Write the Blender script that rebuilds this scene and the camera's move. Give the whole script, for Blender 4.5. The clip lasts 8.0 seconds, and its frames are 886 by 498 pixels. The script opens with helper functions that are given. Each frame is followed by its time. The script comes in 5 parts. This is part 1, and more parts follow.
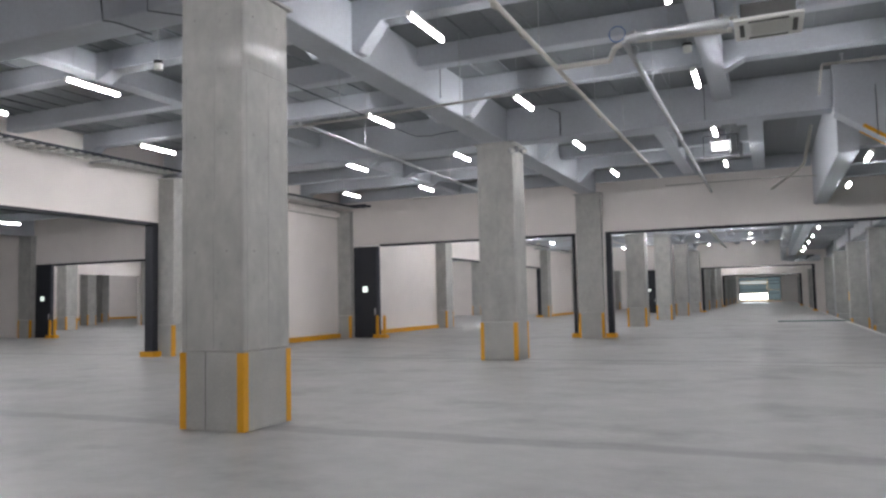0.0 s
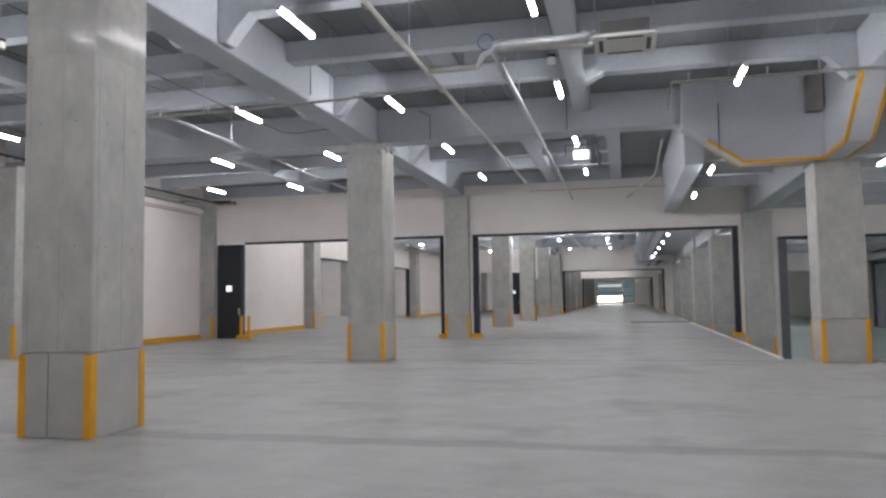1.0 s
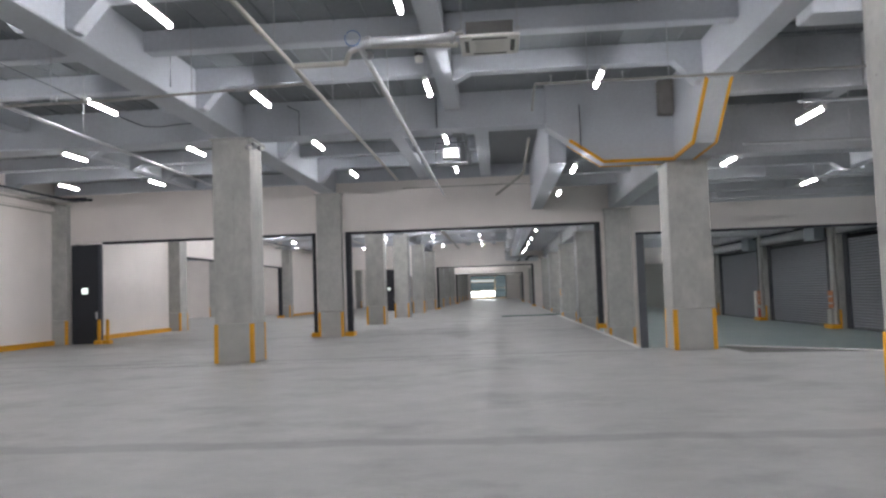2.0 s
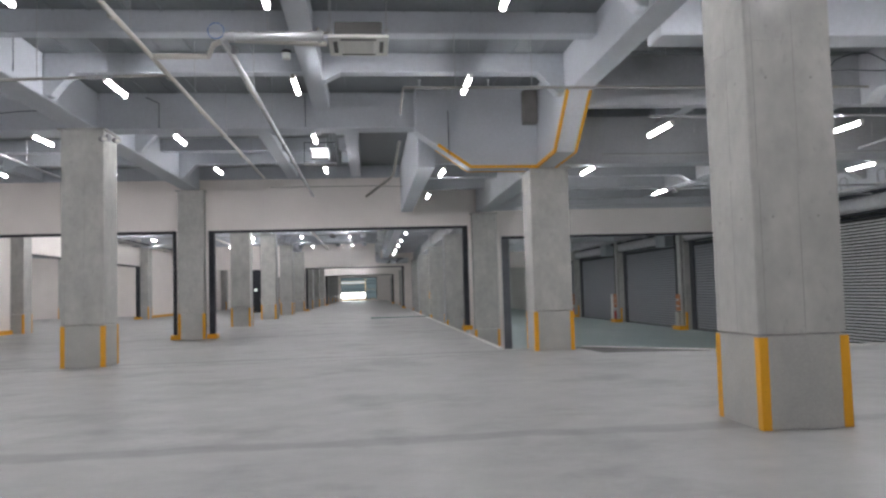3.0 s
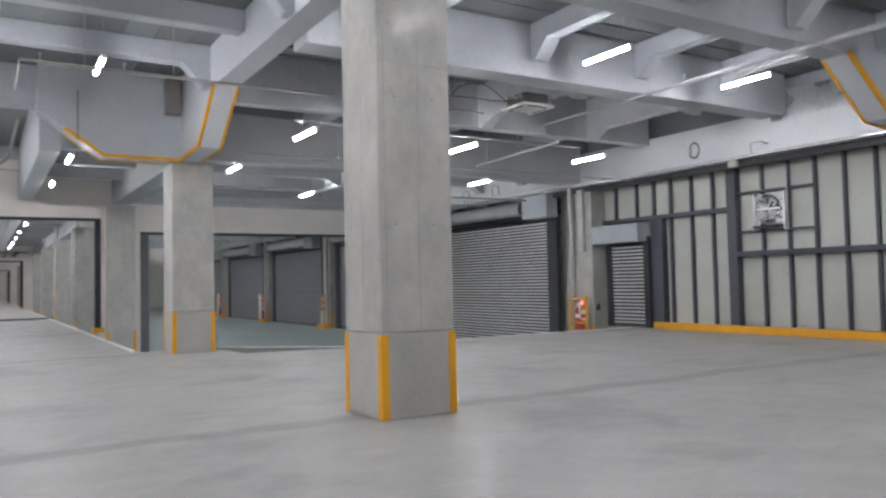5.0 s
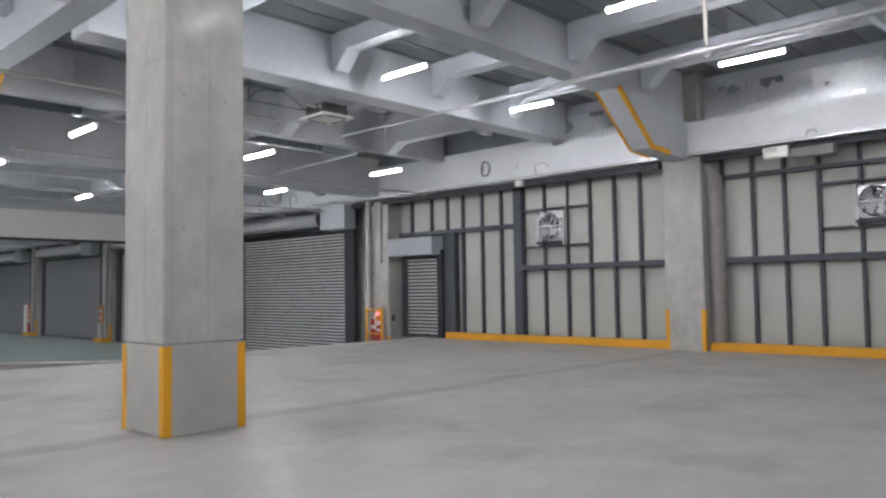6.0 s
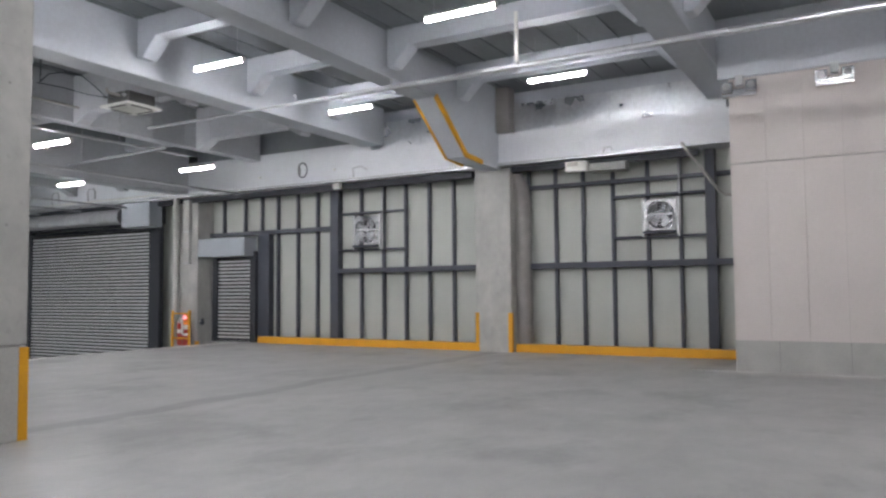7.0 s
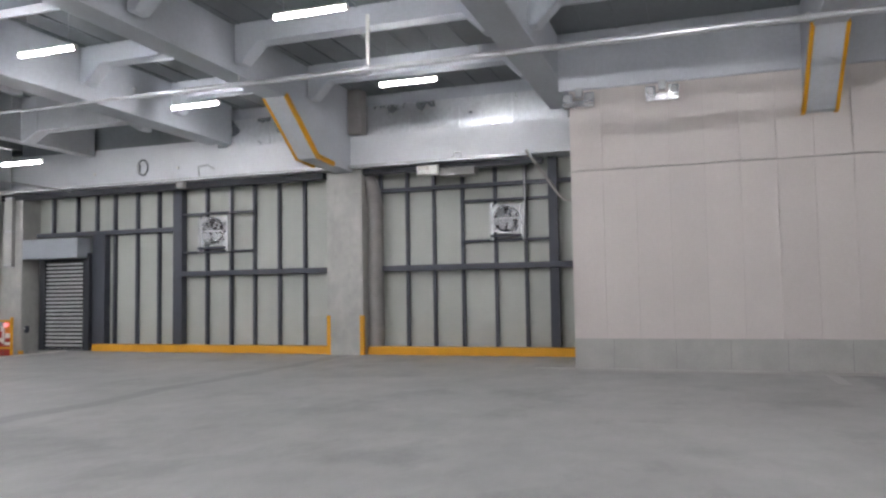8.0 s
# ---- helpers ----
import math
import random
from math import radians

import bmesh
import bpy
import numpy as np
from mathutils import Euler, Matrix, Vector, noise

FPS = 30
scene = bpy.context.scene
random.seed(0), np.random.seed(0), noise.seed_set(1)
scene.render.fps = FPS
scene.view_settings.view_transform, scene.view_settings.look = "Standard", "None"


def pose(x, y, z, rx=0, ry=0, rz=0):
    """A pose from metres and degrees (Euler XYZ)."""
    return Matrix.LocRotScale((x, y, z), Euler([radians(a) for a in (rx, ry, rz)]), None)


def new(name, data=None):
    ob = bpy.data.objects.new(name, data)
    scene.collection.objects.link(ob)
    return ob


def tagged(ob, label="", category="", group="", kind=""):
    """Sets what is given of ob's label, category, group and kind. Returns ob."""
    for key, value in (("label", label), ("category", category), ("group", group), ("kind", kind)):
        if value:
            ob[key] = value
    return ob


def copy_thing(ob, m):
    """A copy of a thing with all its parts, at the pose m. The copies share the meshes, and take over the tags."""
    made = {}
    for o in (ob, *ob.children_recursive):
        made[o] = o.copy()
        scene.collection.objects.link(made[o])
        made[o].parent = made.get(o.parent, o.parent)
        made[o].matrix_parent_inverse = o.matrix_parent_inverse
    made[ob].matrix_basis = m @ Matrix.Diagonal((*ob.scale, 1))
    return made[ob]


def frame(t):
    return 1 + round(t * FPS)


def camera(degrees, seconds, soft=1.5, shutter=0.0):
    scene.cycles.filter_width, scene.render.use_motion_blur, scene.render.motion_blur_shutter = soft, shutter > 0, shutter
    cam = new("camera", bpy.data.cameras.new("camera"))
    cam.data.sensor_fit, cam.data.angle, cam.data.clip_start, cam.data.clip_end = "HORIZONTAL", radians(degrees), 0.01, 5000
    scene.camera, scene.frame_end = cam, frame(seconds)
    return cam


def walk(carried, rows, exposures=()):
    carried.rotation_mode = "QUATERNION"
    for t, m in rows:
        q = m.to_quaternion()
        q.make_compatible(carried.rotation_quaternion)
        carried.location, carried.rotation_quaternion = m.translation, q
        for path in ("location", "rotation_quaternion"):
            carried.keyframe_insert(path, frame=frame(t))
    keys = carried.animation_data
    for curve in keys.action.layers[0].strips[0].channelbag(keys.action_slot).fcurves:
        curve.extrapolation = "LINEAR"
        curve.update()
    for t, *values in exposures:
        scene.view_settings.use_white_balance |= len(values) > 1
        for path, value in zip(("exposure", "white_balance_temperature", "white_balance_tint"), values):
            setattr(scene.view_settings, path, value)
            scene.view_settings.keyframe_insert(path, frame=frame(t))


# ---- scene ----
# camera: a slow pan to the right, with the sway of the hand that holds it
cam = camera(60.6, 8.0, soft=2.45, shutter=0.15)
PATH = [
    (0.0, -0.240, 0.080, 1.565, 23.34, 3.91, -1.23),
    (0.5, -0.220, 0.080, 1.560, 18.30, 4.08, -1.03),
    (1.0, -0.195, 0.080, 1.557, 13.53, 3.79, -0.87),
    (1.5, -0.155, 0.090, 1.560, 9.06, 3.60, -1.92),
    (2.0, -0.105, 0.100, 1.563, 4.12, 3.33, -2.02),
    (2.2, -0.085, 0.100, 1.563, 1.70, 3.23, -1.85),
    (3.3, 0.015, 0.075, 1.563, -8.05, 3.10, -1.65),
    (3.5, 0.030, 0.070, 1.563, -9.91, 3.09, -1.62),
    (4.0, 0.080, 0.050, 1.570, -15.33, 3.80, -1.74),
    (4.5, 0.115, 0.020, 1.575, -22.31, 3.39, -1.43),
    (5.0, 0.150, -0.020, 1.575, -31.45, 2.43, -1.28),
    (5.2, 0.160, -0.030, 1.572, -34.73, 2.78, -1.00),
    (6.3, 0.190, -0.065, 1.535, -50.45, 3.10, -0.95),
    (6.5, 0.195, -0.070, 1.530, -52.89, 3.27, -0.93),
    (7.0, 0.205, -0.080, 1.522, -60.34, 3.19, -0.50),
    (7.5, 0.215, -0.100, 1.520, -67.34, 3.32, -0.44),
    (8.0, 0.210, -0.135, 1.515, -71.37, 3.26, -0.92),
]
walk(cam, [(t, pose(x, y, z, 0, 0, yaw) @ pose(0, 0, 0, 90 + pitch) @ pose(0, 0, 0, 0, 0, roll))
           for t, x, y, z, yaw, pitch, roll in PATH], exposures=[(0.0, -0.2), (2.0, -0.15), (3.5, -0.03), (5.0, 0.2), (8.0, 0.2)])

# ---- light: dim overcast sky outside; the lamps are the tubes under the ceiling ----
world = bpy.data.worlds.new("world")
scene.world = world
world.use_nodes = True
bg = world.node_tree.nodes["Background"]
sky = world.node_tree.nodes.new("ShaderNodeTexSky")
sky.sky_type, sky.sun_disc = "NISHITA", False
sky.sun_elevation, sky.sun_rotation = radians(40), radians(0)
world.node_tree.links.new(sky.outputs[0], bg.inputs[0])
bg.inputs[1].default_value = 0.1
LAMP_POWER = 120.0

# ---- materials ----


def material(name, color, rough=0.6, metal=0.0, vary=0.12, scale=1.5, grain=25.0, grain_amount=0.06, bump=0.1, stretch=(1, 1, 1),
             tint=None, spec=0.5, per_object=0.0):
    """A node material: base colour with stains at one scale and grain at another, fine relief, uneven gloss."""
    m = bpy.data.materials.new(name)
    m.use_nodes = True
    n, l = m.node_tree.nodes, m.node_tree.links
    b = n["Principled BSDF"]
    b.inputs["Metallic"].default_value = metal
    b.inputs["Specular IOR Level"].default_value = spec
    co = n.new("ShaderNodeNewGeometry")
    mp = n.new("ShaderNodeMapping")
    mp.inputs["Scale"].default_value = stretch
    l.new(co.outputs["Position"], mp.inputs["Vector"])
    big = n.new("ShaderNodeTexNoise")
    big.inputs["Scale"].default_value, big.inputs["Detail"].default_value = scale, 5
    fine = n.new("ShaderNodeTexNoise")
    fine.inputs["Scale"].default_value, fine.inputs["Detail"].default_value = grain, 4
    for t in (big, fine):
        l.new(mp.outputs[0], t.inputs["Vector"])
    ramp = n.new("ShaderNodeMapRange")
    ramp.inputs["From Min"].default_value, ramp.inputs["From Max"].default_value = 0.3, 0.7
    ramp.inputs["To Min"].default_value, ramp.inputs["To Max"].default_value = 1 - vary, 1 + vary
    l.new(big.outputs[0], ramp.inputs["Value"])
    ramp2 = n.new("ShaderNodeMapRange")
    ramp2.inputs["From Min"].default_value, ramp2.inputs["From Max"].default_value = 0.3, 0.7
    ramp2.inputs["To Min"].default_value, ramp2.inputs["To Max"].default_value = 1 - grain_amount, 1 + grain_amount
    l.new(fine.outputs[0], ramp2.inputs["Value"])
    mul = n.new("ShaderNodeMath")
    mul.operation = "MULTIPLY"
    l.new(ramp.outputs[0], mul.inputs[0])
    l.new(ramp2.outputs[0], mul.inputs[1])
    last = mul
    if per_object:
        info = n.new("ShaderNodeObjectInfo")
        ro = n.new("ShaderNodeMapRange")
        ro.inputs["To Min"].default_value, ro.inputs["To Max"].default_value = 1 - per_object, 1 + per_object
        l.new(info.outputs["Random"], ro.inputs["Value"])
        mm = n.new("ShaderNodeMath")
        mm.operation = "MULTIPLY"
        l.new(mul.outputs[0], mm.inputs[0])
        l.new(ro.outputs[0], mm.inputs[1])
        last = mm
    base = n.new("ShaderNodeMix")
    base.data_type = "RGBA"
    base.inputs[6].default_value = (*color, 1)
    base.inputs[7].default_value = (*(tint or color), 1)
    l.new(big.outputs[0], base.inputs[0])
    sc = n.new("ShaderNodeVectorMath")
    sc.operation = "SCALE"
    l.new(base.outputs[2], sc.inputs[0])
    l.new(last.outputs[0], sc.inputs["Scale"])
    l.new(sc.outputs[0], b.inputs["Base Color"])
    rr = n.new("ShaderNodeMapRange")
    rr.inputs["From Min"].default_value, rr.inputs["From Max"].default_value = 0.3, 0.7
    rr.inputs["To Min"].default_value, rr.inputs["To Max"].default_value = max(rough - 0.08, 0.03), min(rough + 0.08, 1)
    l.new(big.outputs[0], rr.inputs["Value"])
    l.new(rr.outputs[0], b.inputs["Roughness"])
    if bump:
        bp = n.new("ShaderNodeBump")
        bp.inputs["Strength"].default_value, bp.inputs["Distance"].default_value = bump, 0.01
        l.new(fine.outputs[0], bp.inputs["Height"])
        l.new(bp.outputs[0], b.inputs["Normal"])
    return m


def weather(m, scale, lo, hi, stretch=(1, 1, 1), limits=(0.35, 0.65), detail=5, rough=0.6, warp=0.0):
    """Multiplies the base colour by a further noise of its own scale and stretch."""
    n, l = m.node_tree.nodes, m.node_tree.links
    b = n["Principled BSDF"]
    old = b.inputs["Base Color"].links[0].from_socket
    geo = n.new("ShaderNodeNewGeometry")
    mp = n.new("ShaderNodeMapping")
    mp.inputs["Scale"].default_value = stretch
    l.new(geo.outputs["Position"], mp.inputs["Vector"])
    tex = n.new("ShaderNodeTexNoise")
    tex.inputs["Scale"].default_value, tex.inputs["Detail"].default_value = scale, detail
    tex.inputs["Roughness"].default_value, tex.inputs["Distortion"].default_value = rough, warp
    l.new(mp.outputs[0], tex.inputs["Vector"])
    mr = n.new("ShaderNodeMapRange")
    mr.inputs["From Min"].default_value, mr.inputs["From Max"].default_value = limits
    mr.inputs["To Min"].default_value, mr.inputs["To Max"].default_value = lo, hi
    l.new(tex.outputs[0], mr.inputs["Value"])
    sc = n.new("ShaderNodeVectorMath")
    sc.operation = "SCALE"
    l.new(old, sc.inputs[0])
    l.new(mr.outputs[0], sc.inputs["Scale"])
    l.new(sc.outputs[0], b.inputs["Base Color"])
    return m


def sealed(m, weight, rough):
    """A thin clear sealer over a surface."""
    b = m.node_tree.nodes["Principled BSDF"]
    b.inputs["Coat Weight"].default_value, b.inputs["Coat Roughness"].default_value = weight, rough
    return m


def glow(name, color, strength, base=(0.8, 0.8, 0.8)):
    m = bpy.data.materials.new(name)
    m.use_nodes = True
    b = m.node_tree.nodes["Principled BSDF"]
    b.inputs["Base Color"].default_value = (*base, 1)
    b.inputs["Emission Color"].default_value = (*color, 1)
    b.inputs["Emission Strength"].default_value = strength
    return m


CONCRETE = material("cast_concrete", (0.375, 0.38, 0.36), 0.62, vary=0.10, scale=2.1, grain=7, grain_amount=0.06, bump=0.07, stretch=(1.1, 1.1, 0.8), tint=(0.42, 0.415, 0.39), per_object=0.04, spec=0.3)
weather(CONCRETE, 2.4, 0.97, 1.02, (1.5, 1.5, 0.4))
weather(CONCRETE, 14, 0.88, 1.0, (1, 1, 0.55), (0.27, 0.36), 3, 0.5)
sealed(CONCRETE, 0.13, 0.16)
PLINTH = material("smooth_concrete", (0.39, 0.39, 0.37), 0.5, vary=0.1, scale=2.0, grain=35, bump=0.08)
FLOOR = material("trowelled_floor", (0.355, 0.362, 0.353), 0.47, vary=0.07, scale=0.55, grain=1.9, grain_amount=0.065, bump=0.015, stretch=(0.8, 0.8, 1), tint=(0.38, 0.384, 0.372), spec=0.27)


def floor_marks(m):
    """Darker dragged stains across the slab and the stained pour joint along the first column row."""
    n, l = m.node_tree.nodes, m.node_tree.links
    b = n["Principled BSDF"]
    old = b.inputs["Base Color"].links[0].from_socket
    geo = n.new("ShaderNodeNewGeometry")
    sep = n.new("ShaderNodeSeparateXYZ")
    l.new(geo.outputs["Position"], sep.inputs[0])
    wob = n.new("ShaderNodeTexNoise")
    wob.inputs["Scale"].default_value, wob.inputs["Detail"].default_value = 0.8, 4
    l.new(geo.outputs["Position"], wob.inputs["Vector"])
    off = n.new("ShaderNodeMath")
    off.operation = "MULTIPLY_ADD"
    off.inputs[1].default_value = 0.5
    l.new(wob.outputs[0], off.inputs[0])
    l.new(sep.outputs["Y"], off.inputs[2])
    per = n.new("ShaderNodeMath")
    per.operation = "PINGPONG"
    per.inputs[1].default_value = 10.95 / 2
    shift = n.new("ShaderNodeMath")
    shift.operation = "ADD"
    shift.inputs[1].default_value = -8.45 + 10.95 * 4
    l.new(off.outputs[0], shift.inputs[0])
    l.new(shift.outputs[0], per.inputs[0])
    band = n.new("ShaderNodeMapRange")
    band.interpolation_type = "SMOOTHSTEP"
    band.inputs["From Min"].default_value, band.inputs["From Max"].default_value = 0.12, 0.27
    band.inputs["To Min"].default_value, band.inputs["To Max"].default_value = 0.76, 1.0
    l.new(per.outputs[0], band.inputs["Value"])
    drag = n.new("ShaderNodeMapping")
    drag.inputs["Scale"].default_value = (0.42, 0.5, 1)
    drag.inputs["Rotation"].default_value = (0, 0, 0.05)
    l.new(geo.outputs["Position"], drag.inputs["Vector"])
    streak = n.new("ShaderNodeTexNoise")
    streak.inputs["Scale"].default_value, streak.inputs["Detail"].default_value, streak.inputs["Roughness"].default_value = 1.0, 6, 0.66
    l.new(drag.outputs[0], streak.inputs["Vector"])
    sr = n.new("ShaderNodeMapRange")
    sr.inputs["From Min"].default_value, sr.inputs["From Max"].default_value = 0.36, 0.48
    sr.inputs["To Min"].default_value, sr.inputs["To Max"].default_value = 0.81, 1.02
    l.new(streak.outputs[0], sr.inputs["Value"])
    both = n.new("ShaderNodeMath")
    both.operation = "MULTIPLY"
    l.new(band.outputs[0], both.inputs[0])
    l.new(sr.outputs[0], both.inputs[1])
    sc = n.new("ShaderNodeVectorMath")
    sc.operation = "SCALE"
    l.new(old, sc.inputs[0])
    l.new(both.outputs[0], sc.inputs["Scale"])
    l.new(sc.outputs[0], b.inputs["Base Color"])


floor_marks(FLOOR)
weather(FLOOR, 2.6, 0.955, 1.04, (0.7, 1.2, 1), (0.36, 0.64), 6, 0.65, 0.6)
weather(FLOOR, 0.35, 0.95, 1.05, (1, 1, 1), (0.36, 0.64), 4, 0.5, 0.8)
weather(FLOOR, 1.1, 0.84, 1.0, (0.45, 1.3, 1), (0.27, 0.37), 7, 0.7, 0.4)
sealed(FLOOR, 0.12, 0.2)
LOWFLOOR = material("green_grey_floor_paint", (0.33, 0.41, 0.40), 0.4, vary=0.08, scale=0.4, grain=4, bump=0.03)
BEAM = material("grey_painted_beam", (0.49, 0.52, 0.56), 0.55, vary=0.06, scale=0.9, grain=14, grain_amount=0.04, bump=0.12)
# Beam grey darkened in colour for the weaker upward lamp light over the truck side.
LOWBEAM = material("dimmed_grey_beam", (0.45, 0.468, 0.49), 0.6, vary=0.08, scale=0.9, grain=14, grain_amount=0.05, bump=0.12)
SPANDREL = material("pale_blue_white_paint", (0.64, 0.66, 0.685), 0.5, vary=0.05, scale=1.2, grain=14, grain_amount=0.03, bump=0.06)
DECK = material("galvanised_deck", (0.21, 0.23, 0.24), 0.5, metal=0.2, vary=0.14, scale=1.1, grain=12, bump=0.08)
PANEL = material("cream_wall_panel", (0.83, 0.785, 0.75), 0.45, vary=0.035, scale=0.8, grain=40, grain_amount=0.03, bump=0.05, per_object=0.015)
# Cream panel darkened in colour to offset the strong lamp light at the corner room.
DIMPANEL = material("dimmed_cream_panel", (0.58, 0.54, 0.515), 0.55, vary=0.035, scale=0.8, grain=40, grain_amount=0.03, bump=0.05, per_object=0.02)
EXTPANEL = material("pale_green_panel", (0.41, 0.43, 0.395), 0.5, vary=0.05, scale=0.9, grain=30, grain_amount=0.03, bump=0.04, per_object=0.02)
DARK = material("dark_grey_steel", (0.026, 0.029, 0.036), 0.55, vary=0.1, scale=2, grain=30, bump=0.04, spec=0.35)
FRAME = material("blue_grey_steel", (0.046, 0.053, 0.068), 0.5, vary=0.1, scale=2, grain=30, bump=0.04)
JAMBGREY = material("grey_primed_steel", (0.11, 0.115, 0.13), 0.5, vary=0.1, scale=2, grain=30, bump=0.04)
SHUTTER = material("steel_slat", (0.66, 0.665, 0.67), 0.38, metal=0.15, vary=0.08, scale=1.5, grain=20, bump=0.03)
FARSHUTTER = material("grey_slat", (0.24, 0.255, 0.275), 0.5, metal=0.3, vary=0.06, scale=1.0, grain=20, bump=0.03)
BOXSTEEL = material("grey_box_steel", (0.33, 0.36, 0.39), 0.45, metal=0.2, vary=0.05, scale=1.5, grain=20, bump=0.02)
YELLOW = material("yellow_guard_paint", (0.72, 0.36, 0.012), 0.5, vary=0.08, scale=3, grain=40, grain_amount=0.05, bump=0.04, tint=(0.66, 0.31, 0.012))
DRUM = material("dull_drum_steel", (0.50, 0.51, 0.52), 0.36, metal=0.45, vary=0.12, scale=3, grain=40, bump=0.03)
GALV = material("galvanised_steel", (0.44, 0.45, 0.46), 0.40, metal=0.7, vary=0.12, scale=4, grain=50, bump=0.03)
PIPEGREY = material("dull_sprinkler_pipe", (0.36, 0.35, 0.325), 0.38, metal=0.45, vary=0.12, scale=5, grain=25, bump=0.05)
PIPEPAINT = material("cream_pipe_wrap", (0.43, 0.415, 0.375), 0.5, vary=0.08, scale=3, grain=30, bump=0.08)
WHITE = material("white_plastic", (0.72, 0.72, 0.68), 0.45, vary=0.03, scale=3, grain=30, bump=0.02)
BLACK = material("black_rubber", (0.02, 0.02, 0.022), 0.6, vary=0.1, scale=5, grain=40, bump=0.05)
RED = material("red_enamel", (0.36, 0.03, 0.025), 0.35, vary=0.05, scale=4, grain=30, bump=0.02)
RUST = material("dull_orange_paint", (0.36, 0.13, 0.045), 0.6, vary=0.15, scale=6, grain=30, bump=0.03)
ORANGE = material("orange_paint", (0.70, 0.22, 0.03), 0.5, vary=0.06, scale=4, grain=30, bump=0.03)
GREEN = material("green_line_paint", (0.07, 0.13, 0.115), 0.5, vary=0.15, scale=3, grain=20, bump=0.02)
LINE = material("white_edge_line", (0.66, 0.66, 0.63), 0.55, vary=0.12, scale=3, grain=20, bump=0.03)
PLUG = material("mortar_plug", (0.25, 0.25, 0.24), 0.8, vary=0.1, scale=3, grain=20, bump=0.05)
FORMSEAM = material("form_board_seam", (0.27, 0.27, 0.255), 0.7, vary=0.25, scale=2.5, grain=12, bump=0.0)
SEAM = material("shadowed_seam", (0.36, 0.345, 0.325), 0.7, vary=0.05, scale=3, grain=20, bump=0.0)
FANPLATE = material("fan_plate_steel", (0.40, 0.41, 0.42), 0.3, metal=0.9, vary=0.15, scale=6, grain=30, bump=0.05)
DULLSTEEL = material("dull_fan_steel", (0.32, 0.33, 0.34), 0.3, metal=0.9, vary=0.12, scale=6, grain=25, bump=0.1)
CHROME = material("bright_chrome", (0.75, 0.75, 0.76), 0.16, metal=1.0, vary=0.1, scale=6, grain=25, bump=0.25)
JOINT = material("dark_joint", (0.12, 0.12, 0.115), 0.8, vary=0.1, scale=3, grain=20, bump=0.05)
TUBE = glow("lamp_tube", (1.0, 0.97, 1.012), LAMP_POWER)
SIGNGLOW = glow("exit_sign_face", (0.85, 1.0, 0.92), 1.6)
REDGLOW = glow("alarm_lamp_lens", (1.0, 0.05, 0.08), 1.0)
DAYPALE = glow("daylight_through_frosted_panes", (0.85, 0.97, 1.0), 0.6)
DAY = glow("daylight_through_panes", (0.95, 1.0, 1.0), 16.0)
DAYTEAL = glow("daylight_through_tinted_panes", (0.66, 0.88, 0.98), 0.17, (0.05, 0.075, 0.08))

# ---- building helpers ----


def box(bm, x0, x1, y0, y1, z0, z1):
    vs = [bm.verts.new(p) for p in ((x0, y0, z0), (x1, y0, z0), (x1, y1, z0), (x0, y1, z0), (x0, y0, z1), (x1, y0, z1), (x1, y1, z1), (x0, y1, z1))]
    for f in ((0, 3, 2, 1), (4, 5, 6, 7), (0, 1, 5, 4), (1, 2, 6, 5), (2, 3, 7, 6), (3, 0, 4, 7)):
        bm.faces.new([vs[i] for i in f])
    return bm


def soft_box(bm, x0, x1, y0, y1, z0, z1, r=0.01, segments=2):
    """A box with rounded edges."""
    b2 = bmesh.new()
    box(b2, x0, x1, y0, y1, z0, z1)
    bmesh.ops.bevel(b2, geom=b2.edges[:], offset=r, segments=segments, affect="EDGES", profile=0.5)
    take(bm, b2)
    return bm


def take(bm, other, m=None):
    """Adds another bmesh, moved by m, to bm."""
    if m is not None:
        bmesh.ops.transform(other, matrix=m, verts=other.verts)
    vs = {v: bm.verts.new(v.co) for v in other.verts}
    for f in other.faces:
        bm.faces.new([vs[v] for v in f.verts])
    other.free()
    return bm


def prism(bm, outline, place):
    """Joins two copies of an outline; place(u, v, side) gives the point for side 0 and side 1."""
    a = [bm.verts.new(place(u, v, 0)) for u, v in outline]
    b = [bm.verts.new(place(u, v, 1)) for u, v in outline]
    bm.faces.new(a)
    bm.faces.new(b[::-1])
    for i in range(len(a)):
        j = (i + 1) % len(a)
        bm.faces.new((a[j], a[i], b[i], b[j]))
    return bm


def tube(bm, points, r, sides=10):
    """A round pipe through points, with mitred bends."""
    pts = [Vector(p) for p in points]
    rings = []
    for i, p in enumerate(pts):
        d0 = (p - pts[i - 1]).normalized() if i else (pts[1] - p).normalized()
        d1 = (pts[i + 1] - p).normalized() if i < len(pts) - 1 else d0
        d = (d0 + d1).normalized()
        up = Vector((0, 0, 1)) if abs(d.z) < 0.9 else Vector((1, 0, 0))
        s = d.cross(up).normalized()
        u = s.cross(d)
        rings.append([bm.verts.new(p + r * (math.cos(k * math.tau / sides) * s + math.sin(k * math.tau / sides) * u)) for k in range(sides)])
    for a, b in zip(rings, rings[1:]):
        for k in range(sides):
            bm.faces.new((a[k], b[k], b[(k + 1) % sides], a[(k + 1) % sides]))
    bm.faces.new(rings[0])
    bm.faces.new(rings[-1][::-1])
    return bm


def disc(bm, center, r, depth, axis="z", sides=20):
    c = Vector(center)
    h = Vector({"x": (depth / 2, 0, 0), "y": (0, depth / 2, 0), "z": (0, 0, depth / 2)}[axis])
    return tube(bm, [c - h, c + h], r, sides)


